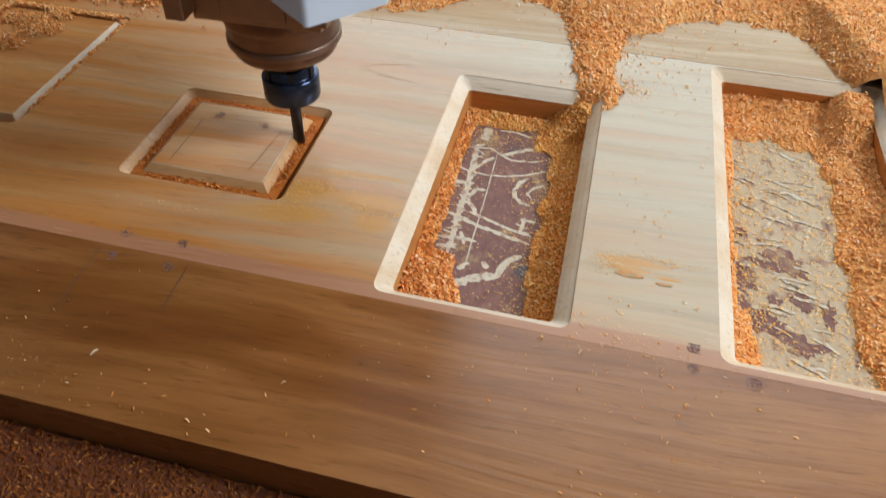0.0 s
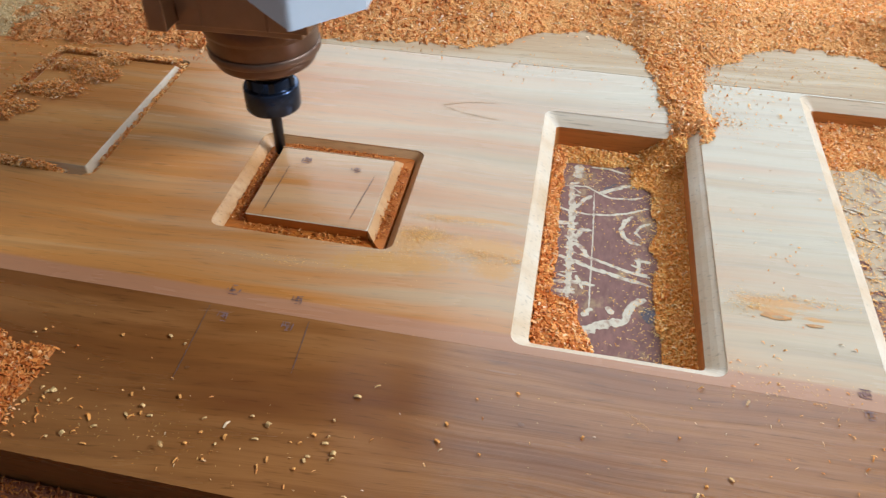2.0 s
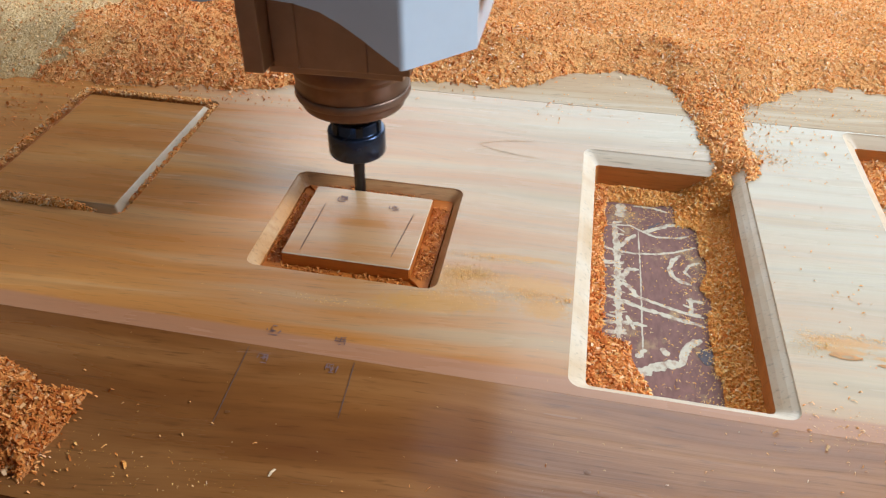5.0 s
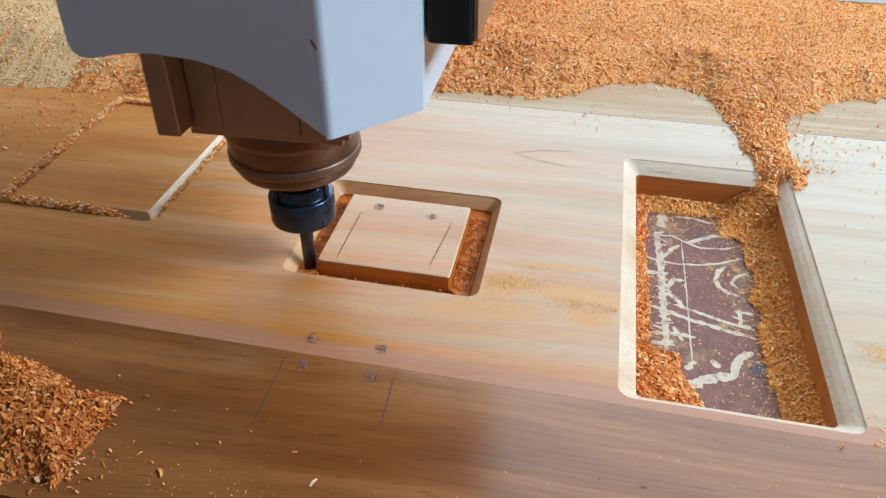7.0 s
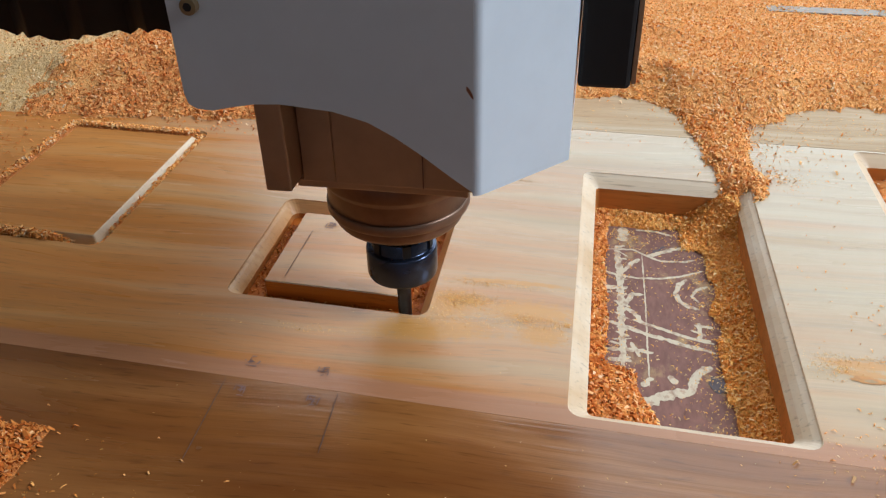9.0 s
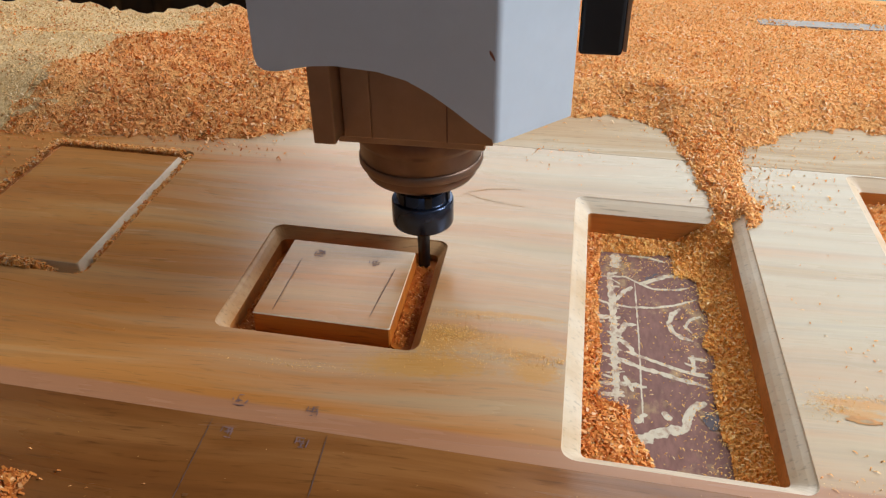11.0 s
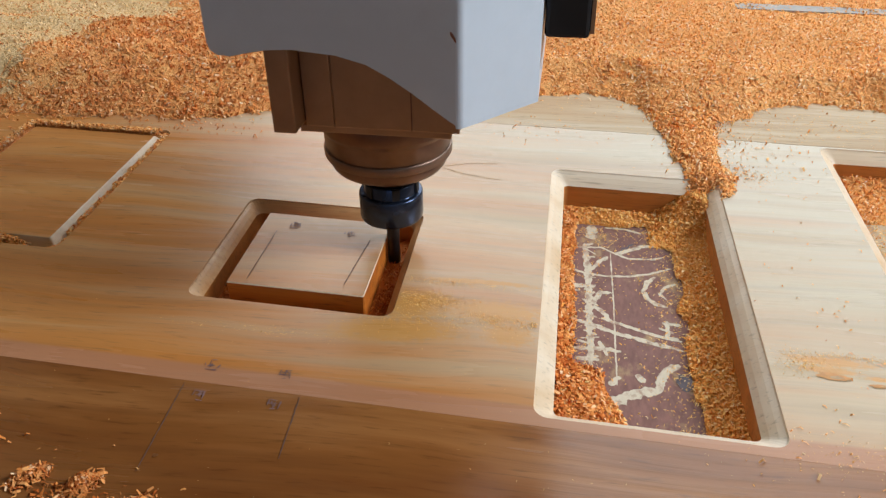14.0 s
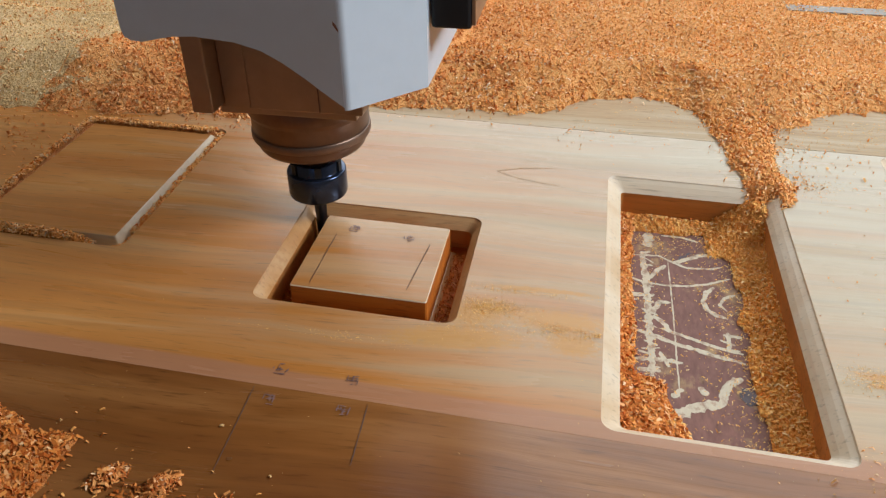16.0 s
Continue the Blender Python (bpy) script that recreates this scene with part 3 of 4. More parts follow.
def door():
    slab = tagged(new("door_blank"), "pale timber door blank with routed panels, dusted with sawdust", "door blank")
    # near stile and far rail
    for name, v0, v1, mat, lab in (("near_stile", V_NEAR, V_JOIN - 0.0001, BROWN, "reddish brown heartwood board"), ("far_stile", V_BACK + 0.0006, V_FAR, FARWOOD, "pale board mostly under chips")):
        bm = bmesh.new()
        box(bm, U0, U1, v0, v1, -THICK, 0.0, at)
        part(name, bm, mat, slab, lab)
    # middle board with its openings
    bm = bmesh.new()
    bu = [U0 + (U1 - U0) * i / 12 for i in range(13)]
    outer = [(u, V_JOIN) for u in bu] + [(u, V_BACK) for u in reversed(bu)]
    top = ring(bm, outer, 0.0)
    low = ring(bm, outer, -THICK)
    bridge(bm, low, top)
    edges = [bm.edges.get((top[i], top[(i + 1) % len(top)])) for i in range(len(top))]
    for hole in (A_HOLE, B_HOLE, SQUARE, LEFT, FARLEFT):
        u0, u1, v0, v1 = hole
        groove = hole in (LEFT, FARLEFT)
        # thin lip, then a slightly hollow slope, then the straight wall
        prof = ((0, 0.0), (0.0008, -0.0012), (0.0045, -0.0034), (0.0088, -0.0066), (0.0126, -0.0100), (0.0130, -THICK)) if not groove else ((0, 0.0), (0.0008, -0.002), (0.0016, -0.0095), (0.0030, -0.012))
        if hole == SQUARE:
            prof = tuple((d * 0.62, z) for d, z in prof)
        rings = [ring(bm, rounded(u0 + d, u1 - d, v0 + d, v1 - d, max(0.0035, 0.0095 - d * 0.42)), z) for d, z in prof]
        for a, b in zip(rings, rings[1:]):
            bridge(bm, a, b)
        edges += [bm.edges.get((rings[0][i], rings[0][(i + 1) % len(rings[0])])) for i in range(len(rings[0]))]
    bmesh.ops.triangle_fill(bm, use_beauty=True, use_dissolve=False, edges=edges)
    board = cut_walls(part("middle_board", bm, PALE, slab, "pale streaky timber with chamfered openings"), -0.0102)
    board.data.materials[1] = SAWN
    board.data.materials.append(SLOPE)
    for p in board.data.polygons:
        c = p.center
        v = c.y + SKEW * c.x
        if p.material_index == 2 and SQUARE[0] < c.x < SQUARE[1] and SQUARE[2] < v < SQUARE[3] and (v > SQUARE[3] - 0.012 or c.x > SQUARE[1] - 0.012 or c.x < SQUARE[0] + 0.010):
            p.material_index = 3
    # raised fields inside the grooves
    for (u0, u1, v0, v1), name in ((LEFT, "raised_panel"), (FARLEFT, "raised_panel")):
        bm = bmesh.new()
        rings = [ring(bm, rounded(u0 + d, u1 - d, v0 + d, v1 - d, 0.0015, 2), z) for d, z in ((0.004, -0.0115), (0.0065, -0.0095), (0.0135, -0.0004), (0.0142, 0.0))]
        for a, b in zip(rings, rings[1:]):
            bridge(bm, a, b)
        bm.faces.new(rings[-1])
        chamfers(part(name, bm, PALE, slab, "raised field with sloped edges"))
    bm = bmesh.new()
    u0, u1, v0, v1 = PANEL
    rings = [ring(bm, rounded(u0 + d, u1 - d, v0 + d, v1 - d, 0.001, 1), z) for d, z in ((0, -THICK), (0, -0.0008), (0.0006, 0.0))]
    for a, b in zip(rings, rings[1:]):
        bridge(bm, a, b)
    bm.faces.new(rings[-1])
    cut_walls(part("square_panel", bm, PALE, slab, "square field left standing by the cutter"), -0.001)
    return slab


PANEL = (-0.2410, -0.1335, 0.0925, 0.1945)
DOOR = door()


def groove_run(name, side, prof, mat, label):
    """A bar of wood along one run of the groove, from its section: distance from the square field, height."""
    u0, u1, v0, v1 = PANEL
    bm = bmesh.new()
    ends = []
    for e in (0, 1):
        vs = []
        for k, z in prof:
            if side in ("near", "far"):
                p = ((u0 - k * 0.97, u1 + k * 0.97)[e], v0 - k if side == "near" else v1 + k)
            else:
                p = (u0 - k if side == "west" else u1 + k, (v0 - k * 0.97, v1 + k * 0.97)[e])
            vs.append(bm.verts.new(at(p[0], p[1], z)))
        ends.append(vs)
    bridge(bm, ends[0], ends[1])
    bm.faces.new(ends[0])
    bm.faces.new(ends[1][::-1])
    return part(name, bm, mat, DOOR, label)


FLOORS, STRIPS = {}, {}
for side in ("near", "far", "west", "east"):
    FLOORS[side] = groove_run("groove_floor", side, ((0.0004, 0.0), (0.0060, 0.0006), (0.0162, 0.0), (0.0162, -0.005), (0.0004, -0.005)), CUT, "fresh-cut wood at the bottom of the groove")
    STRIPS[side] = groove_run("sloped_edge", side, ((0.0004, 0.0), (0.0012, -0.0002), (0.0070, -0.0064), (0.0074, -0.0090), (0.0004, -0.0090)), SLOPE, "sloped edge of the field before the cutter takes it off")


def door_marks():
    rng = random.Random(11)
    z = 0.0004
    for u, v in ((-0.215, 0.0025), (-0.164, 0.0025), (-0.212, -0.0245), (-0.163, -0.0245), (0.232, 0.0), (0.232, -0.018), (0.272, -0.021), (-0.212, 0.1785), (-0.164, 0.1735)):
        for k in range(4):
            d = -0.0040 + 0.0026 * k + rng.uniform(-0.001, 0.001)
            ribbon("ink_mark", [(u - rng.uniform(0.001, 0.005), v + d), (u + rng.uniform(0.001, 0.005), v + d + rng.uniform(-0.001, 0.001))], 0.0009, z + 0.00005 * k, INK, DOOR, rng, 0.9, "small smudged ink stamp")
            ribbon("ink_mark", [(u + d, v - rng.uniform(0.0005, 0.004)), (u + d + rng.uniform(-0.0012, 0.0012), v + rng.uniform(0.0005, 0.004))], 0.0008, z + 0.00022 + 0.00005 * k, INK, DOOR, rng, 0.9, "small smudged ink stamp")
    for pts in ([(-0.226, -0.016), (-0.2235, -0.089)], [(-0.149, -0.016), (-0.1465, -0.066)], [(-0.2255, 0.168), (-0.2265, 0.098)], [(-0.1455, 0.168), (-0.1515, 0.104)]):
        ribbon("pencil_line", pts, 0.00065, z, PENCIL, DOOR, rng, 0.5, "thin drawn guide line")
    for pts in ([(-0.108, 0.302), (-0.085, 0.3125), (-0.055, 0.317)], [(-0.108, 0.302), (-0.09, 0.293), (-0.062, 0.287), (-0.05, 0.286)]):
        ribbon("grain_line", pts, 0.0011, 0.0003, FIGURE, DOOR, rng, 0.6, "darker grain line")
    # pin knots in the heartwood
    for u, v, a, b in ((0.011, -0.0736, 0.0020, 0.0015), (-0.218, -0.0757, 0.0020, 0.0014)):
        blot("pin_knot", u, v, a, b, z, HEART, DOOR, rng, 0.4, 14, "tiny dark knot")
    # two lens-shaped knots
    for u, v, a, b in ((0.183, 0.0622, 0.0100, 0.0034), (0.2105, 0.0582, 0.0060, 0.0018)):
        blot("knot", u, v, a, b, z, KNOT, DOOR, rng, 0.30, 30, "small brown knot")
        blot("knot_heart", u + 0.002, v - 0.0004, a * 0.45, b * 0.40, z + 0.00008, FIGURE, DOOR, rng, 0.4, 20, "dark heart of the knot")


door_marks()

# ---- router head ----


def router_head():
    head = tagged(new("router_head"), "router spindle with black collet nut under a white metal cover", "router spindle")
    part("cutter", turned([(0.0046, 0.0), (0.005, 0.0006), (0.005, 0.030), (0.0052, 0.031), (0.0052, 0.056)], 24), CARBIDE, head, "dark straight router bit", True)
    nut = part("collet_nut", turned([(0.009, 0.0500), (0.0225, 0.0500), (0.0245, 0.0515), (0.0250, 0.0535), (0.0250, 0.0725), (0.0242, 0.0738), (0.0212, 0.0738), (0.0208, 0.0745), (0.0208, 0.0835)], 56), NUT, head, "black blued steel collet nut", True)
    soft(nut, 0.0004, 1)
    for k in range(6):
        bm = bmesh.new()
        a = 2 * math.pi * k / 6 + 0.4
        vs = box(bm, -0.0028, 0.0028, -0.0014, 0.0014, 0.0745, 0.0838)
        bmesh.ops.transform(bm, matrix=Matrix.Rotation(a, 4, "Z") @ Matrix.Translation((0, 0.0208, 0)), verts=vs)
        part("key_slot", bm, BLACK, nut)
    part("shaft", turned([(0.017, 0.0825), (0.017, 0.1000)], 40), NOSE, head, "bare steel spindle shaft", True)
    nose = part("spindle_nose", turned([(0.020, 0.0965), (0.0360, 0.0970), (0.0415, 0.0985), (0.0438, 0.1015), (0.0445, 0.1085), (0.0440, 0.1092), (0.0440, 0.1104), (0.0470, 0.1112), (0.0474, 0.1290), (0.0500, 0.1330), (0.0510, 0.1500)], 72), NOSE, head, "dusty brown-grey machined steel nose", True)
    soft(nose, 0.0005, 1, 25)
    part("step_ring", turned([(0.0440, 0.1086), (0.0478, 0.1090), (0.0482, 0.1100), (0.0482, 0.1150), (0.0476, 0.1158), (0.0470, 0.1160)], 72), RING, head, "lighter brushed steel ring on the nose", True)
    box_part("nose_plate", (-0.048, 0.056, -0.056, 0.05, 0.1460, 0.1515), HOUSING, head, edge=0.001)
    box_part("housing", (-0.0420, -0.02222, -0.060, 0.06, 0.1520, 0.40), HOUSING, head, "dusty brown cast housing", edge=0.001)
    box_part("housing", (-0.0222, 0.0620, -0.060, 0.06, 0.1520, 0.40), HOUSING, head, edge=0.001)
    for x, z0, z1 in ((0.0300, 0.153, 0.186),):
        box_part("panel_seam", (x, x + 0.0008, -0.0606, -0.0602, z0, z1), NOSE, head, "thin dark seam")
    box_part("mounting_flange", (-0.0580, -0.0425, -0.079, 0.07, 0.1550, 0.40), HOUSING, head, "dusty aluminium mounting flange", edge=0.0012)
    # cover: front plate with a curved lower edge, a sloped corner plate, two sides
    curve = [(-0.0768, 0.228), (-0.0755, 0.2225), (-0.0715, 0.2200), (-0.0635, 0.2195), (-0.0515, 0.2222), (-0.0415, 0.2240), (-0.0275, 0.2248), (-0.0015, 0.2225), (0.0155, 0.2180), (0.0285, 0.2110), (0.0425, 0.2015), (0.0535, 0.1930), (0.0625, 0.1865), (0.0670, 0.1834)]
    top = 0.62
    bm = bmesh.new()
    rows = []
    for y in (-0.1140, -0.1120):
        rows.append(([bm.verts.new((x, y, z)) for x, z in curve], [bm.verts.new((x, y, top)) for x, z in curve]))
    for lowr, up in rows:
        for i in range(len(curve) - 1):
            bm.faces.new((lowr[i], lowr[i + 1], up[i + 1], up[i]))
    (l0, u0), (l1, u1) = rows
    for i in range(len(curve) - 1):
        bm.faces.new((l0[i], l1[i], l1[i + 1], l0[i + 1]))
    bm.faces.new((l0[0], u0[0], u1[0], l1[0]))
    bm.faces.new((l0[-1], u0[-1], u1[-1], l1[-1]))
    cover = part("cover", bm, SHELL, head, "white painted sheet metal front plate")
    # the corner is a rolled bend, not a sharp fold
    bend = [(0.0671 + 0.0060 * math.sin(a), -0.1139 + 0.0060 * (1 - math.cos(a))) for a in (0.0, 0.17, 0.34, 0.51, 0.68, 0.85)]
    bend += [(0.1120, -0.0680), (0.1106, -0.0664)] + [(x - 0.0006, y + 0.0016) for x, y in reversed(bend)]
    for pts in (bend, [(0.1120, -0.0678), (0.1120, 0.11), (0.1105, 0.11), (0.1105, -0.0664)], [(-0.0768, -0.1139), (-0.0768, 0.11), (-0.0752, 0.11), (-0.0752, -0.1118)]):
        bm = bmesh.new()
        zb = 0.1815 if pts[0][0] > 0 else 0.2290
        a, b = [bm.verts.new((x, y, zb)) for x, y in pts], [bm.verts.new((x, y, top)) for x, y in pts]
        bridge(bm, a, b)
        bm.faces.new(a[::-1])
        bm.faces.new(b)
        part("cover_side", bm, SHELL, head, "white painted sheet metal side")
    box_part("back_plate", (-0.0750, 0.1100, 0.105, 0.115, 0.23, top), HOUSING, head)
    box_part("cover_top", (-0.0760, 0.1110, -0.110, 0.11, top, top + 0.002), SHELL, head)
    bm = turned([(0.0040, 0.0), (0.0040, 0.004), (0.0020, 0.0042), (0.0020, 0.0025)], 20)
    bmesh.ops.transform(bm, matrix=pose(-0.064, -0.1142, 0.272, 90), verts=bm.verts[:])
    bolt = part("bolt", bm, BOLT, cover, "socket head bolt")
    bm = turned([(0.0021, 0.0), (0.0021, 0.0008)], 6)
    bmesh.ops.transform(bm, matrix=pose(-0.064, -0.1180, 0.272, 90), verts=bm.verts[:])
    part("socket", bm, BLACK, bolt)
    rng = random.Random(3)
    for x, z, w, h in ((0.046, 0.283, 0.0010, 0.0040), (0.0655, 0.236, 0.0009, 0.003)):
        bm = bmesh.new()
        vs = [bm.verts.new((x + w * math.cos(t) * rng.uniform(0.6, 1.2) - h * 0.5 * math.sin(t), -0.1145, z + h * math.sin(t) * rng.uniform(0.8, 1.1))) for t in [2 * math.pi * i / 14 for i in range(14)]]
        bm.faces.new(vs)
        part("scratch", bm, RUST, cover, "brown chipped paint scratch")
    # black side unit on the right, dark hanging units on the left
    box_part("side_unit", (0.1132, 0.1400, -0.0615, 0.06, 0.2195, top), BLACK, head, "matt black side unit", edge=0.0025)
    box_part("side_unit_edge", (0.1402, 0.1425, -0.0600, 0.06, 0.2225, top), HOUSING, head, "dusty brown edge plate")
    part_of = tagged(new("carriage"), "dark machine carriage with a pleated rubber skirt beside the spindle", "machine carriage")
    # pleated skirt: folds zigzag front to back, and its lower edge sags between them
    bm = bmesh.new()
    steps, x0, x1 = 96, -0.47, -0.080
    rows = []
    for y_off in (0.0, 0.003):
        low, high = [], []
        for i in range(steps + 1):
            x, ph = x0 + (x1 - x0) * i / steps, i / 4.0
            y = -0.098 + y_off + 0.010 * (abs((ph % 2.0) - 1.0) - 0.5) + 0.002 * math.sin(i * 0.37)
            z = 0.2355 + 0.0030 * math.sin(i * 0.21 + 1.0) + 0.0040 * abs(math.sin(math.pi * ph / 2.0)) + 0.0012 * math.sin(i * 1.9)
            low.append(bm.verts.new((x, y, z)))
            high.append(bm.verts.new((x, y, top)))
        rows.append((low, high))
    for low, high in rows:
        for i in range(steps):
            bm.faces.new((low[i], low[i + 1], high[i + 1], high[i]))
    for i in range(steps):
        bm.faces.new((rows[0][0][i], rows[1][0][i], rows[1][0][i + 1], rows[0][0][i + 1]))
    part("bellows_skirt", bm, BLACK, part_of, "black pleated rubber skirt with a wavy lower edge", True)
    box_part("skirt_rail", (-0.47, -0.088, -0.085, 0.02, 0.262, top), BLACK, part_of, "dark rail behind the pleated skirt")
    box_part("carriage_plate", (-0.47, 0.138, 0.116, 0.14, 0.248, top), BLACK, part_of)
    return head, part_of


HEAD, CARRIAGE = router_head()

# ---- chips and sawdust ----
RNG = np.random.default_rng(7)
EDGE = [(-1.2, 0.30), (-0.90, 0.32), (-0.75, 0.335), (-0.626, 0.340), (-0.50, 0.352), (-0.385, 0.362), (-0.33, 0.385), (-0.29, 0.408), (-0.20, 0.425), (-0.10, 0.432), (-0.055, 0.455), (-0.01, 0.492), (0.04, 0.498), (0.082, 0.470), (0.10, 0.44), (0.165, 0.445), (0.190, 0.460), (0.215, 0.495), (0.278, 0.507), (0.338, 0.4985), (0.362, 0.467), (0.376, 0.422), (0.388, 0.385), (0.403, 0.340), (0.45, 0.305), (1.2, 0.30)]


def edge_v(u):
    return float(np.interp(u, [p[0] for p in EDGE], [p[1] for p in EDGE])) + 0.012 * wob(u, 0.0, 22.0, 3.0) + 0.008 * wob(u, 0.5, 70.0, 1.0) + 0.006 * wob(u, 0.2, 190.0, 2.0)


def field_height(u, v):
    d = v - edge_v(u)
    if d < -0.012 or (B_HOLE[0] < u < B_HOLE[1] and v < B_HOLE[3]):
        return -1.0
    ground = 0.0 if v < V_FAR else BED_Z * min(1.0, (v - V_FAR) / 0.10)
    rise = 0.022 * min(1.0, max(0.0, d) / 0.09) + (0.012 if u < -0.2 else 0.0) * min(1.0, max(0.0, d) / 0.12)
    if v > 0.80:
        rise *= max(0.35, 1 - (v - 0.80) / 0.18)
    return ground + (rise * (1.0 + 0.22 * wob(u, v, 14.0, 5.0) + 0.07 * wob(u, v, 45.0, 2.0)) if d > 0 else -0.004)


def stream(u, v):
    """The tongue of chips that runs from the field to the corner of the nearer opening."""
    mid = float(np.interp(v, [0.285, 0.32, 0.36, 0.40, 0.44, 0.50], [0.130, 0.140, 0.128, 0.130, 0.128, 0.13]))
    half = float(np.interp(v, [0.280, 0.305, 0.335, 0.40, 0.46, 0.50], [0.019, 0.025, 0.018, 0.024, 0.039, 0.053]))
    k = 1 - abs(u - mid + 0.006 * wob(u, v, 60.0, 8.0)) / half
    if k <= 0 or v < 0.284 or (v < 0.3155 and u > 0.158):
        return -1.0
    top = 0.0042 * min(1.0, k * 1.6) * (1 + 0.4 * wob(u, v, 50.0, 4.0))
    # over the opening the chips slide down from its corner
    return top - (0.95 * (0.3155 - v) + 0.1 * max(0.0, 0.135 - u)) if v < 0.3155 and u < 0.145 else top


def in_hole(u, v):
    return any(r[0] - 0.002 < u < r[1] + 0.002 and r[2] - 0.002 < v < r[3] + 0.002 for r in (A_HOLE, B_HOLE, SQUARE, LEFT, FARLEFT))


def chip_field():
    heap("sawdust_field", -1.2, 1.08, 0.30, 1.11, 0.009, field_height, DUST)
    base = scene.objects["sawdust_field"]
    tagged(base, "thick bed of orange wood chips and sawdust over the far side", "wood chips", kind="stuff")
    pts, sizes, tan_pts, tan_sizes, rust_pts, rust_sizes = [], [], [], [], [], []
    n = 0
    while n < 140000:
        u, v = RNG.uniform(-1.0, 0.75), 0.32 + 0.77 * RNG.random() ** 1.25
        h = field_height(u, v)
        if h <= -0.5:
            # loose chips thin out before the edge of the bed of chips
            if RNG.random() < (0.5 if u < 0.13 else 0.25) * math.exp(-(edge_v(u) - v) / 0.007) and v > 0.345 and not in_hole(u, v):
                pts.append(at(u, v, 0.0004)), sizes.append(RNG.uniform(0.0018, 0.0045))
            n += 0.25
            continue
        n += 1
        pale = u - 0.35 * max(0.0, v - 0.58) < -0.59 + 0.025 * RNG.normal() + 0.07 * wob(u, v, 9.0, 4.0) + 0.05 * wob(u, v, 40.0, 6.0)
        if pale and RNG.random() < 0.25:
            continue
        if pale and RNG.random() < 0.20 + 0.30 * wob(u, v, 16.0, 7.0):
            rust_pts.append(at(u, v, h)), rust_sizes.append(RNG.uniform(0.0020, 0.0052))
        elif pale or RNG.random() < 0.12:
            tan_pts.append(at(u, v, h)), tan_sizes.append(RNG.uniform(0.0020, 0.0050))
        elif RNG.random() < float(np.interp(u + 0.05 * wob(u, v, 12.0, 3.0), [-0.30, -0.10, 0.1], [0.9, 0.25, 0.0])):
            rust_pts.append(at(u, v, h)), rust_sizes.append(RNG.uniform(0.0024, 0.0064))
        else:
            pts.append(at(u, v, h)), sizes.append(RNG.uniform(0.0024, 0.0058))
    flakes("orange_chips", pts, sizes, CHIP, RNG, base, 0.30)
    flakes("rust_chips", rust_pts, rust_sizes, CHIP_RUST, RNG, base, 0.5)
    flakes("tan_chips", tan_pts, tan_sizes, CHIP_TAN, RNG, base, 0.3)
    # fine pale dust at the far left end of the door
    def pale_h(u, v):
        if u - 0.35 * max(0.0, v - 0.58) > -0.615 + 0.07 * wob(u, v, 9.0, 4.0) + 0.05 * wob(u, v, 40.0, 6.0):
            return -1.0
        h = field_height(u, v)
        return h + 0.0004 if h > -0.5 else -1.0
    p = heap("pale_dust", -1.2, -0.36, 0.30, 0.95, 0.009, pale_h, DUST_PALE)
    tagged(p, "thin pale sawdust spread over the far end of the door", "sawdust", kind="stuff")
    s = heap("chip_tongue", 0.07, 0.20, 0.262, 0.50, 0.004, stream, DUST)
    tagged(s, "tongue of orange chips spilling into the opening", "wood chips", kind="stuff")
    pts, sizes = [], []
    for _ in range(12000):
        u, v = RNG.uniform(0.05, 0.23), RNG.uniform(0.265, 0.50)
        h = stream(u, v)
        if h > -0.5:
            pts.append(at(u, v, h)), sizes.append(RNG.uniform(0.0022, 0.0055))
        elif v > 0.325 and RNG.random() < 0.40 * math.exp(-(abs(u - 0.130) - float(np.interp(v, [0.32, 0.34, 0.40, 0.46, 0.5], [0.018, 0.016, 0.022, 0.040, 0.055]))) / (0.004 if u < 0.13 else 0.010)):
            pts.append(at(u, v, 0.0003)), sizes.append(RNG.uniform(0.0016, 0.0042))
    flakes("orange_chips", pts, sizes, CHIP, RNG, s)


chip_field()


def a_fill(u, v):
    """Chips lying in the nearer opening, against its walls."""
    w = 0.0138
    du0, du1, dv0, dv1 = u - A_HOLE[0] - w, A_HOLE[1] - w - u, v - A_HOLE[2] - w, A_HOLE[3] - w - v
    nz = wob(u, v, 40.0, 6.0)
    h = -1.0
    far = 0.022 - dv1 + 0.008 * nz + 0.02 * max(0.0, (u - 0.08) / 0.06)
    right = 0.025 - du1 + 0.008 * nz + 0.008 * max(0.0, (v - 0.2) / 0.1) + 0.004 * max(0.0, (0.08 - v) / 0.08)
    left = 0.011 - du0 + 0.004 * nz
    near = 0.047 - math.hypot(du0, dv0 * 0.55) + 0.008 * nz
    for k, s in ((far, 0.36), (right, 0.26), (left, 0.4), (near, 0.5)):
        if k > 0:
            h = max(h, BED_Z + 0.001 + min(0.011, k * s) - 0.004 * max(0.0, 1 - dv1 / 0.006))
    if u > 0.085 and v > 0.25:
        h = max(h, BED_Z + 0.030 * min(1.0, (u - 0.085) / 0.035 * (v - 0.25) / 0.05))
    return h


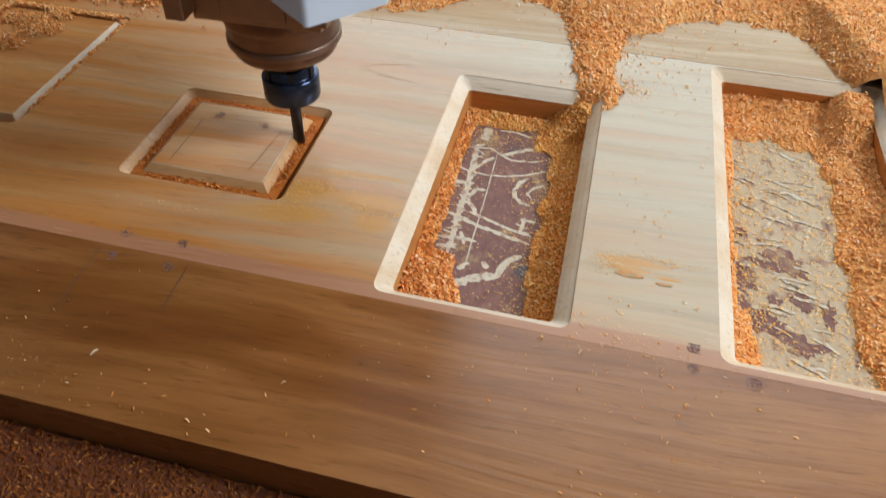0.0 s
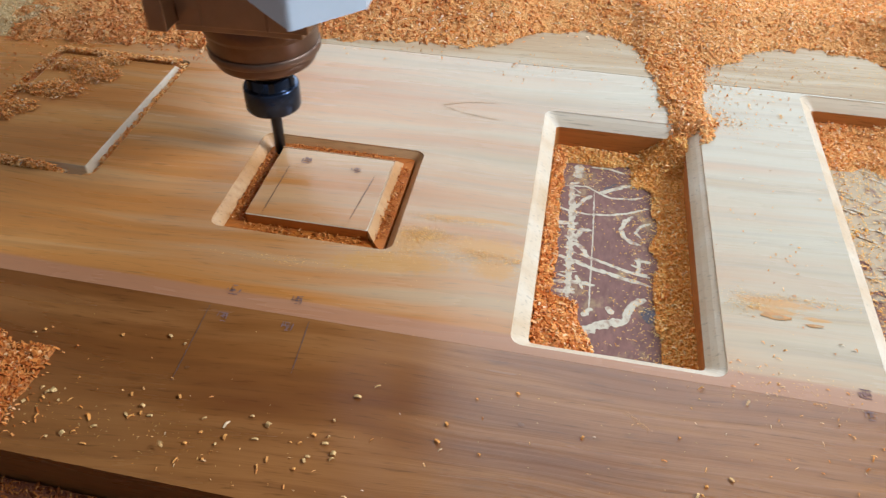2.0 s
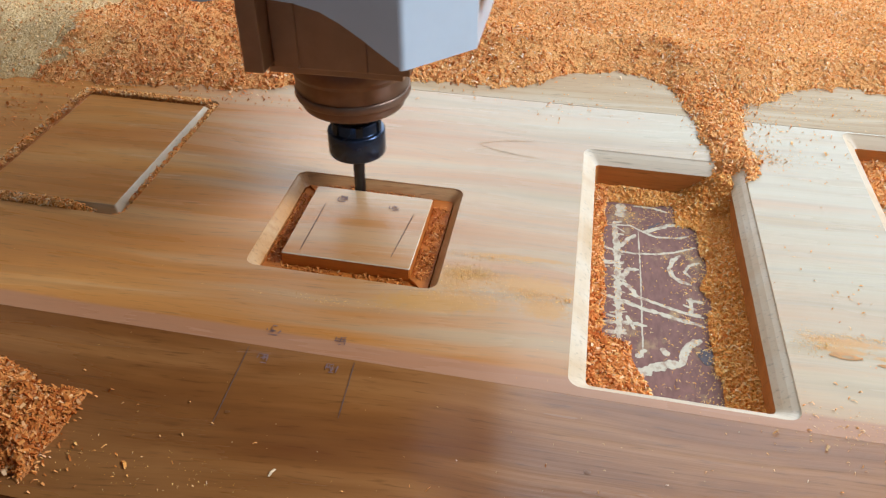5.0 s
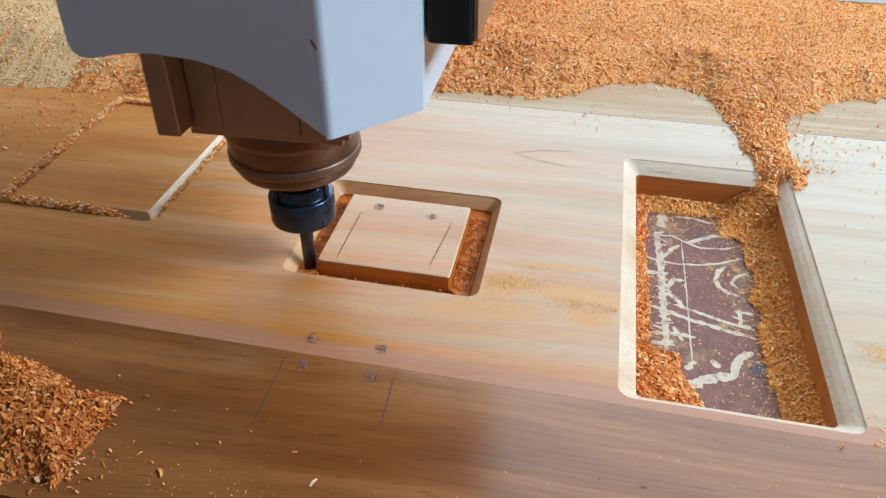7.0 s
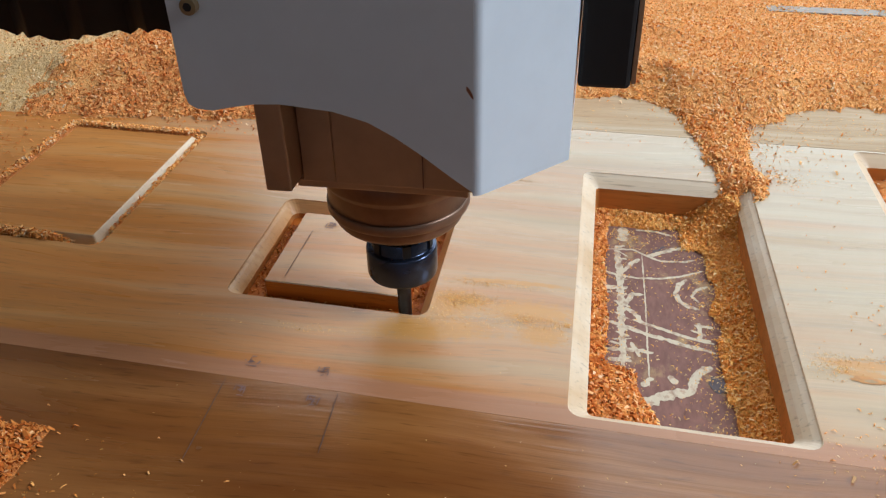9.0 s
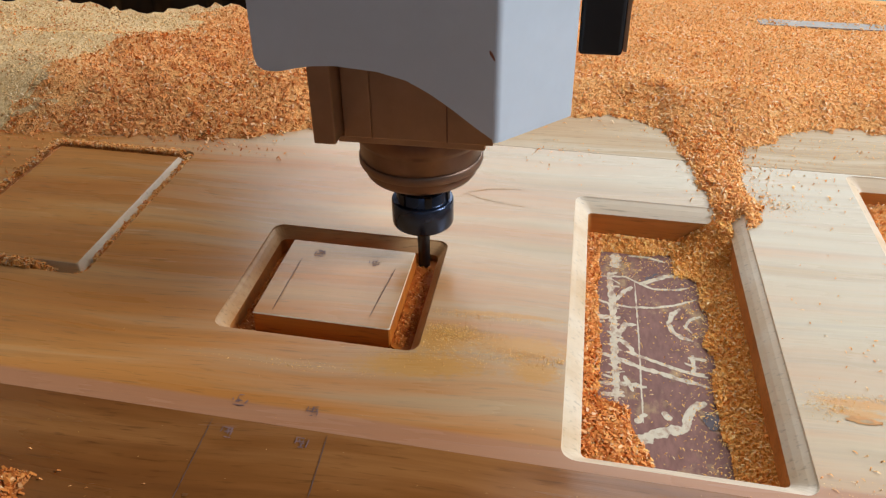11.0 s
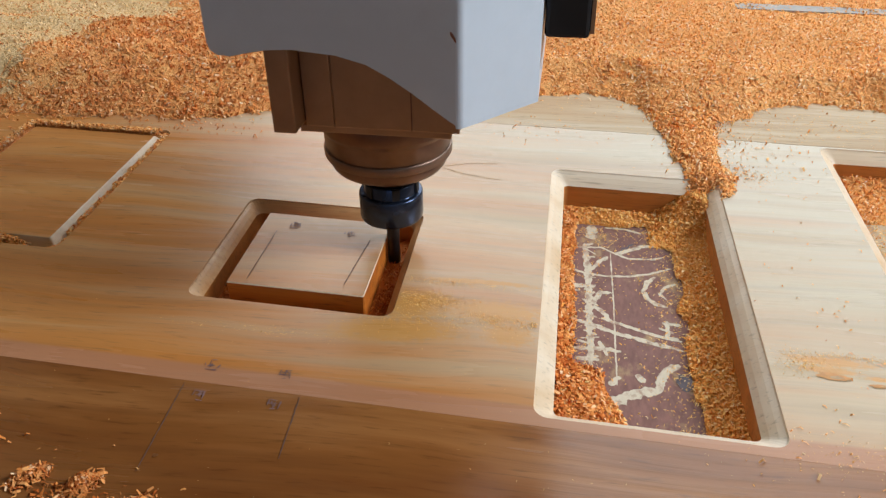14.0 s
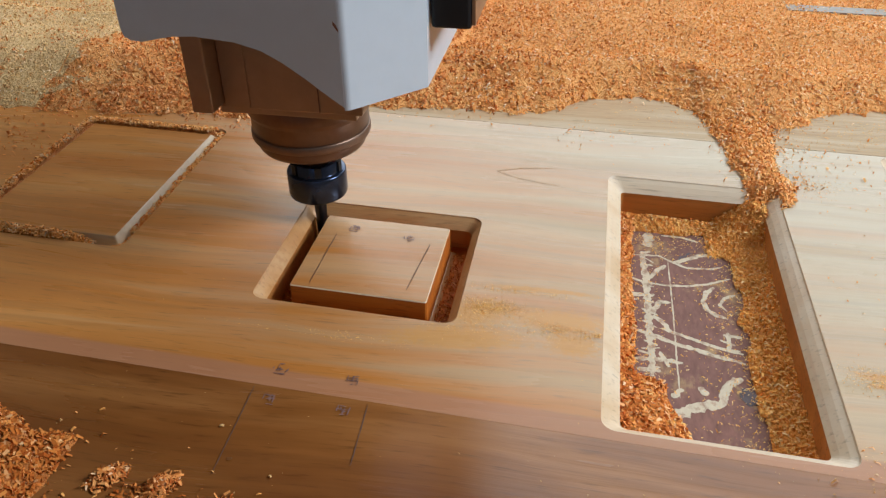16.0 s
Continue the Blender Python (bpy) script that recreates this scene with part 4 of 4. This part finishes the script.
def b_fill(u, v):
    w = 0.0138
    du0, du1, dv1 = u - B_HOLE[0] - w, B_HOLE[1] - w - u, B_HOLE[3] - w - v
    nz = wob(u, v, 30.0, 9.0)
    h = -1.0
    for k, s in ((0.058 - dv1 + 0.018 * nz + 0.35 * max(0.0, u - 0.32), 0.20), (0.042 - du1 + 0.014 * nz, 0.32), (0.009 - du0 + 0.005 * nz + (0.012 if v < 0.08 else 0.0), 0.5)):
        if k > 0:
            h = max(h, BED_Z + 0.002 + min(0.026, k * s))
    if u > 0.352 and v > 0.30:
        h = max(h, BED_Z + 0.034 * min(1.0, (u - 0.352) / 0.030) * min(1.0, (v - 0.30) / 0.06))
    return h


def groove_fill(rect, amount):
    def height(u, v):
        u0, u1, v0, v1 = rect
        d = min(u - u0, u1 - u, v - v0, v1 - v)
        if d < 0.0015 or d > 0.0125:
            return -1.0
        k = wob(u, v, 25.0, 12.0) + amount + (0.5 if (v1 - v < 0.014 or u - u0 < 0.014) else 0.0) - (0.40 if (v - v0 < 0.07 and u1 - u < 0.05) else 0.0)
        return -0.0108 + min(0.0070 if u1 - u < 0.0125 else 0.0122, max(0.0, k) * 0.016) - 0.4 * max(0.0, 0.006 - d) if k > 0 and d < (0.0074 if u1 - u < v - v0 and u1 - u < v1 - v and u1 - u < u - u0 else 0.0105) else -1.0
    return height


def scatter_fill(name, height, box_, count, label, smin, smax, cell, mat=CHIP, dust=DUST, tilt=0.5):
    u0, u1, v0, v1 = box_
    s = heap(name, u0, u1, v0, v1, cell, height, dust)
    tagged(s, label, "wood chips", kind="stuff")
    pts, sizes = [], []
    for _ in range(count):
        u, v = RNG.uniform(u0, u1), RNG.uniform(v0, v1)
        h = height(u, v)
        if h > -0.5:
            pts.append(at(u, v, h)), sizes.append(RNG.uniform(smin, smax))
    flakes("chips", pts, sizes, mat, RNG, s, tilt)
    return s


scatter_fill("chips_in_opening", a_fill, (0.0095, 0.134, 0.0075, 0.3025), 20000, "golden-orange chips heaped against the walls of the opening", 0.0016, 0.0044, 0.004, GOLD, DUST_GOLD, 0.28)
pts = [at(u, v, a_fill(u, v)) for u, v in zip(RNG.uniform(0.0095, 0.055, 3200), RNG.uniform(0.0075, 0.09, 3200)) if a_fill(u, v) > -0.5]
pts += [at(u, v, a_fill(u, v)) for u, v in zip(RNG.uniform(0.0095, 0.022, 1500), RNG.uniform(0.09, 0.295, 1500)) if a_fill(u, v) > -0.5]
flakes("rust_chips", pts, RNG.uniform(0.0022, 0.0056, len(pts)), CHIP_RUST, RNG, scene.objects["chips_in_opening"])
scatter_fill("chips_in_opening", b_fill, (0.2635, 0.4055, 0.0055, 0.3915), 11000, "orange chips filling much of the longer opening", 0.002, 0.0046, 0.005)
scatter_fill("chips_in_groove", groove_fill(LEFT, 1.05), LEFT, 30000, "orange chips packed in the groove round the raised field", 0.0022, 0.0055, 0.003, CHIP, DUST_RUST, 0.35)
scatter_fill("chips_in_groove", groove_fill(FARLEFT, 0.70), FARLEFT, 22000, "orange chips packed in the groove round the raised field", 0.002, 0.0045, 0.004)


def near_pile(u, v):
    """The clump of fresh chips on the brown board."""
    d = -0.318 - u + 0.016 * wob(u, v, 26.0, 2.0)
    e = min(d, (v + 0.158 + 0.02 * wob(u, v, 30.0, 1.0)), (-0.086 - 0.32 * (u + 0.32) - v) * 0.9 + 0.012 * wob(u, v, 40.0, 7.0))
    return min(0.020, e * 0.9) + 0.003 * wob(u, v, 60.0, 3.0) if e > 0 else -1.0


scatter_fill("chip_pile", near_pile, (-0.50, -0.29, -0.165, -0.01), 22000, "clump of fresh orange curled chips on the brown board", 0.0022, 0.0058, 0.004, CHIP_PILE, DUST_RUST, 0.6)


def bed_dust(u, v):
    return BED_Z + 0.004 + 0.004 * wob(u, v, 12.0, 4.0)


# the shade below the near edge is painted into these chips
scatter_fill("chips_on_bed", bed_dust, (-0.62, 0.35, -0.36, -0.1635), 34000, "orange chips lying on the bed before the door, shade put into their colour", 0.0016, 0.0040, 0.008, CHIP_SHADED, DUST_SHADED)


def strewn(name, label, spots, mat, smin, smax):
    pts, sizes = [], []
    for count, u, v, su, sv in spots:
        for _ in range(count):
            a, b = RNG.normal(u, su), RNG.normal(v, sv)
            if not (U0 < a < U1 and V_NEAR + 0.004 < b < V_FAR):
                continue
            if any(r[0] - 0.002 < a < r[1] + 0.002 and r[2] - 0.002 < b < r[3] + 0.002 for r in (A_HOLE, B_HOLE, SQUARE, LEFT, FARLEFT)):
                continue
            pts.append(at(a, b, 0.0003)), sizes.append(RNG.uniform(smin, smax) * (1.8 if RNG.random() < 0.06 else 1.0))
    tagged(flakes(name, pts, sizes, mat, RNG, None, 0.15), label, "sawdust", kind="stuff")


strewn("strewn_chips", "crumbs of orange chip strewn over the door", [(110, 0.165, 0.335, 0.012, 0.010), (60, 0.185, 0.39, 0.03, 0.035), (70, 0.25, 0.465, 0.12, 0.016), (110, 0.19, 0.36, 0.05, 0.03), (60, 0.24, 0.43, 0.10, 0.025), (80, 0.19, 0.12, 0.03, 0.10), (40, 0.20, -0.03, 0.06, 0.02), (30, 0.15, 0.0, 0.02, 0.012), (45, 0.22, -0.10, 0.09, 0.04),
       (16, -0.28, -0.115, 0.035, 0.022), (24, -0.255, -0.137, 0.045, 0.012), (24, -0.12, -0.14, 0.06, 0.012), (14, -0.10, -0.10, 0.10, 0.03), (70, -0.02, 0.40, 0.03, 0.02), (50, -0.62, 0.20, 0.06, 0.08), (70, -0.52, 0.28, 0.02, 0.02)], CHIP, 0.0012, 0.0030)
strewn("fine_sawdust", "fine yellow sawdust grains drifted in streaks on the door", [(1300, -0.085, 0.098, 0.013, 0.0045), (250, -0.10, 0.072, 0.022, 0.007), (420, -0.07, 0.120, 0.022, 0.0022), (320, -0.037, 0.083, 0.009, 0.0028), (180, -0.010, 0.080, 0.006, 0.002), (160, -0.19, 0.043, 0.03, 0.003), (500, 0.20, 0.083, 0.03, 0.002), (380, 0.165, 0.072, 0.010, 0.006), (2600, 0.25, 0.455, 0.12, 0.020), (500, -0.040, 0.078, 0.018, 0.006), (400, -0.10, 0.085, 0.012, 0.010), (250, 0.18, 0.335, 0.02, 0.012), (250, 0.18, -0.004, 0.04, 0.008), (250, 0.1, -0.02, 0.25, 0.06), (160, -0.25, -0.132, 0.05, 0.014)], YELLOW, 0.0004, 0.0010)

strewn("strewn_rust_chips", "rust-orange chips scattered round the raised field", [(170, -0.600, 0.300, 0.045, 0.035), (120, -0.610, 0.220, 0.040, 0.050), (60, -0.560, 0.345, 0.05, 0.008), (90, -0.400, 0.350, 0.05, 0.010), (70, -0.325, -0.120, 0.010, 0.022), (50, -0.318, -0.140, 0.016, 0.010)], CHIP_RUST, 0.0016, 0.0044)


def floor_dust(name, label, count, hole, fall, smin, smax, mat):
    """Fine grains lying on the spoilboard in an opening, thickest beside the heaps."""
    pts, sizes = [], []
    for _ in range(count):
        u, v = RNG.uniform(hole[0] + 0.014, hole[1] - 0.014), RNG.uniform(hole[2] + 0.014, hole[3] - 0.014)
        away = min((hole[1] - 0.045 - u), (hole[3] - 0.055 - v), max(0.012, (u - hole[0] - 0.022)))
        if RNG.random() < math.exp(-max(0.0, away) / fall) + 0.03:
            pts.append(at(u, v, BED_Z + 0.0018)), sizes.append(RNG.uniform(smin, smax))
    tagged(flakes(name, pts, sizes, mat, RNG, None, 0.25), label, "sawdust", kind="stuff")


floor_dust("sawdust_in_opening", "fine orange-yellow sawdust thinly spread on the scored board", 5200, A_HOLE, 0.013, 0.0009, 0.0022, YELLOW)
floor_dust("sawdust_in_opening", "fine orange-yellow sawdust thinly spread on the worn board", 11000, B_HOLE, 0.034, 0.001, 0.003, YELLOW)

# crumbs lying along the bottom of the square groove
for side, run in FLOORS.items():
    u0, u1, v0, v1 = PANEL
    pts = []
    for _ in range(1300):
        k, w = RNG.uniform(0.001, 0.0155), RNG.random()
        if RNG.random() < 0.5 + 0.5 * wob(w, 0.3, 6.0, len(side)):
            p = {"near": (u0 + (u1 - u0) * w, v0 - k), "far": (u0 + (u1 - u0) * w, v1 + k), "west": (u0 - k, v0 + (v1 - v0) * w), "east": (u1 + k, v0 + (v1 - v0) * w)}[side]
            pts.append(at(*p, 0.0005))
    tagged(flakes("groove_crumb", pts, RNG.uniform(0.0012, 0.0034, len(pts)), CHIP_RED, RNG, run), "red-orange crumbs in the groove", kind="stuff")

# ---- chips in flight ----
FLYING = []


def flying_chips():
    rng = random.Random(21)
    for t0, count in ((1.40, 64), (7.12, 34), (12.62, 230), (15.50, 8)):
        for k in range(count):
            bm = bmesh.new()
            big = 1.0 if 2 < t0 < 9 or k % 8 == 0 else 0.55
            ln, wd, c = big * rng.uniform(0.0025, 0.0080), big * rng.uniform(0.0014, 0.0032), big * rng.uniform(0.0008, 0.002)
            top = [[bm.verts.new((x * ln, y * wd, zz * c + 0.0006)) for x, zz in ((-0.5, 0.0), (-0.15, 0.8), (0.2, 1.0), (0.5, 0.3))] for y in (-0.5, 0.5)]
            low = [[bm.verts.new((q.co.x, q.co.y, q.co.z - 0.0006)) for q in row] for row in top]
            for i in range(3):
                bm.faces.new((top[0][i], top[0][i + 1], top[1][i + 1], top[1][i]))
                bm.faces.new((low[0][i], low[1][i], low[1][i + 1], low[0][i + 1]))
                for side in (0, 1):
                    bm.faces.new((top[side][i], low[side][i], low[side][i + 1], top[side][i + 1]))
            for i in (0, 3):
                bm.faces.new((top[0][i], top[1][i], low[1][i], low[0][i]))
            ob = tagged(part("flying_chip", bm, CHIP if k % 2 else CHIP_TAN), "curled orange wood chip thrown off by the cutter", "wood chip", "chips thrown by the cutter")
            place = (rng.uniform(-0.34, -0.17 if t0 > 2 else 0.16), rng.uniform(-0.145, -0.035))
            if 9 < t0 < 14:
                # half of the big spray flies on past the near edge and falls on the bed
                place = (rng.uniform(-0.42, -0.20), rng.uniform(-0.155, -0.06)) if k % 2 else (rng.uniform(-0.40, -0.14), rng.uniform(-0.30, -0.185))
            if t0 < 2 and rng.random() < 0.55:
                place = (rng.uniform(-0.31, -0.10), rng.uniform(-0.150, -0.105))
            FLYING.append((ob, t0 + (0.38 if t0 < 9 else 0.50 if t0 < 14 else 0.26) * rng.random(), place, rng.uniform(-80, 80)))


flying_chips()


def chip_clump(count, wide, high, mat=CHIP_RUST):
    """A small heap of curled chips, built round its own middle."""
    ang, r = RNG.uniform(0, 2 * np.pi, count), wide * np.sqrt(RNG.random(count)) * (1 + 0.35 * np.sin(RNG.uniform(0, 7) + np.linspace(0, 9, count)))
    z = high * np.maximum(0.0, 1 - r / wide) * RNG.random(count) ** 0.5
    ob = flakes("chip_clump", np.stack([r * np.cos(ang), 0.6 * r * np.sin(ang), z + 0.0003], 1), RNG.uniform(0.0014, 0.0046, count), mat, RNG, None, 0.5 if mat is CHIP_RUST else 0.3)
    return tagged(ob, "small clump of orange chips swept over the brown board", "wood chips", "clumps of swept chips")


CLUMPS = [(chip_clump(420, 0.011, 0.010), -0.248, -0.104), (chip_clump(650, 0.014, 0.011), -0.214, -0.117), (chip_clump(320, 0.010, 0.008), -0.281, -0.104), (chip_clump(110, 0.017, 0.002), -0.262, -0.116), (chip_clump(90, 0.020, 0.002), -0.232, -0.122)]

# chips lying on the raised field until gusts clear them: patch, place, when it goes
DRIFTS = []
for u, v, count, wide, when in ((-0.505, 0.245, 620, 0.026, 2.10), (-0.482, 0.280, 560, 0.024, 2.12), (-0.520, 0.295, 560, 0.024, 2.14), (-0.530, 0.205, 420, 0.020, 2.16), (-0.478, 0.315, 420, 0.018, 2.13), (-0.500, 0.302, 300, 0.017, 4.5), (-0.487, 0.290, 180, 0.016, 4.6), (-0.535, 0.240, 280, 0.016, 4.7), (-0.532, 0.185, 120, 0.012, 4.8)):
    patch = chip_clump(count, wide, 0.0035, CHIP)
    patch.name = "chip_patch"
    tagged(patch, "thin patch of orange chips lying on the raised field", "wood chips", "patches of chips on the raised field")
    DRIFTS.append((patch, u, v, when))

# ---- motion ----
STARTS = [-2.16, 0.645, 3.455, 6.248, 9.04, 11.855, 14.68]
WEST, EAST, NEAR, FAR = -0.2495, -0.1275, 0.0858, 0.1990
DEPTH = [-0.0070, -0.0095, -0.0120, -0.0150, -0.0215, -0.0275, -0.0305]
LAP = [(0.0, EAST, NEAR), (0.085, EAST - 0.010, NEAR), (0.525, WEST + 0.010, NEAR), (0.595, WEST, NEAR), (0.69, WEST, NEAR), (0.76, WEST, NEAR + 0.011), (1.13, WEST, FAR - 0.010), (1.19, WEST, FAR), (1.32, WEST, FAR),
       (1.39, WEST + 0.011, FAR), (1.83, EAST - 0.011, FAR), (1.90, EAST, FAR), (2.00, EAST, FAR), (2.07, EAST, FAR - 0.010), (2.45, EAST, NEAR + 0.010), (2.52, EAST, NEAR)]


def motions():
    rows = []
    for lap, start in enumerate(STARTS):
        rows += [(start + ph, u, v, DEPTH[lap]) for ph, u, v in LAP]
        if lap < 6:
            rows.append((start + 2.68, EAST, NEAR, DEPTH[lap + 1]))
    at_end = [tuple(float(np.interp(t, [r[0] for r in rows], [r[k] for r in rows])) for k in (1, 2, 3)) for t in (0.0, 16.0)]
    keys = [(0.0, *at_end[0])] + [r for r in rows if 0.03 < r[0] < 15.97] + [(16.0, *at_end[1])]
    walk(HEAD, [(t, pose(*at(u, v, z))) for t, u, v, z in keys])
    # the carriage follows across the bed but does not plunge
    walk(CARRIAGE, [(t, pose(*at(u, v, -0.0095))) for t, u, v, z in keys])
    # each run of the groove sinks to the new depth as the cutter passes along it
    when = {"near": 0.33, "west": 0.98, "far": 1.65, "east": 2.28}
    for side, ph in when.items():
        level = DEPTH[0] - (0.0 if side == "east" else -0.0002)
        keys = [(0.0, level)]
        for lap in range(1, 7):
            t = STARTS[lap] + ph
            if t + 0.25 > 16.0:
                break
            keys.append((t - 0.22, level))
            level = DEPTH[lap]
            keys.append((t + 0.22, level))
        keys.append((16.0, level))
        walk(FLOORS[side], [(t, pose(0, 0, z)) for t, z in keys])
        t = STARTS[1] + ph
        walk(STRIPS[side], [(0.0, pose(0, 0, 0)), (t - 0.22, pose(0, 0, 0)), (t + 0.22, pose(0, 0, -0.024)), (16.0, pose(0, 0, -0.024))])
    # clumps swept out of the pile by the gust
    for i, (ob, u, v) in enumerate(CLUMPS):
        t, home = 13.10 + 0.05 * i, pose(*at(-0.355 - 0.008 * i, -0.118 + 0.006 * i, 0.002))
        walk(ob, [(0.0, home), (t, home), (t + 0.16, pose(*at(0.5 * (u - 0.36), 0.5 * (v - 0.11), 0.012), 0, 0, 30)), (t + 0.34, pose(*at(u, v, 0.0), 0, 0, 50)), (16.0, pose(*at(u, v, 0.0), 0, 0, 50))])
    for i, (ob, u, v, t) in enumerate(DRIFTS):
        there, gone = pose(*at(u, v, 0.0003)), pose(*at(-0.645 - 0.012 * i, 0.395 + 0.01 * i, 0.006), 0, 0, 40)
        walk(ob, [(0.0, there), (t, there), (t + 0.10, pose(*at(0.6 * u - 0.258, 0.6 * v + 0.158, 0.014), 0, 0, 20)), (t + 0.22, gone), (16.0, gone)])
    # chips thrown from the corner of the groove, which come to lie on the brown board
    for ob, t0, (u, v), spin in FLYING:
        path = [(0.0, pose(*at(-0.2475, 0.090, -0.033))), (t0 - 0.05, pose(*at(-0.2475, 0.090, -0.033))), (t0, pose(*at(-0.250, 0.088, -0.012)))]
        over = v < -0.17
        for k, hgt in ((0.3, 0.035), (0.6, 0.040), (0.85, 0.020), (1.0, BED_Z + 0.008 if over else 0.0006)):
            path.append((t0 + 0.26 * k, pose(*at(-0.250 + (u + 0.250) * k, 0.088 + (v - 0.088) * k, hgt), 0.0, 0.0, spin * k)))
        if t0 < 15.0 and not over:
            # swept on over the near edge, down to the bed
            for k, fv, z in ((0.10, 1.0, 0.0006), (0.24, 0.5, 0.0006), (0.32, 0.0, 0.004), (0.44, -0.2, BED_Z + 0.010)):
                path.append((t0 + (0.34 if t0 > 2 else 1.0) + k, pose(*at(u - 0.05 * k, -0.185 + (v + 0.185) * fv if fv >= 0 else -0.20 + 0.05 * v, z), 0.0, 0.0, spin)))
        path.append((16.0, path[-1][1]))
        walk(ob, path)


motions()
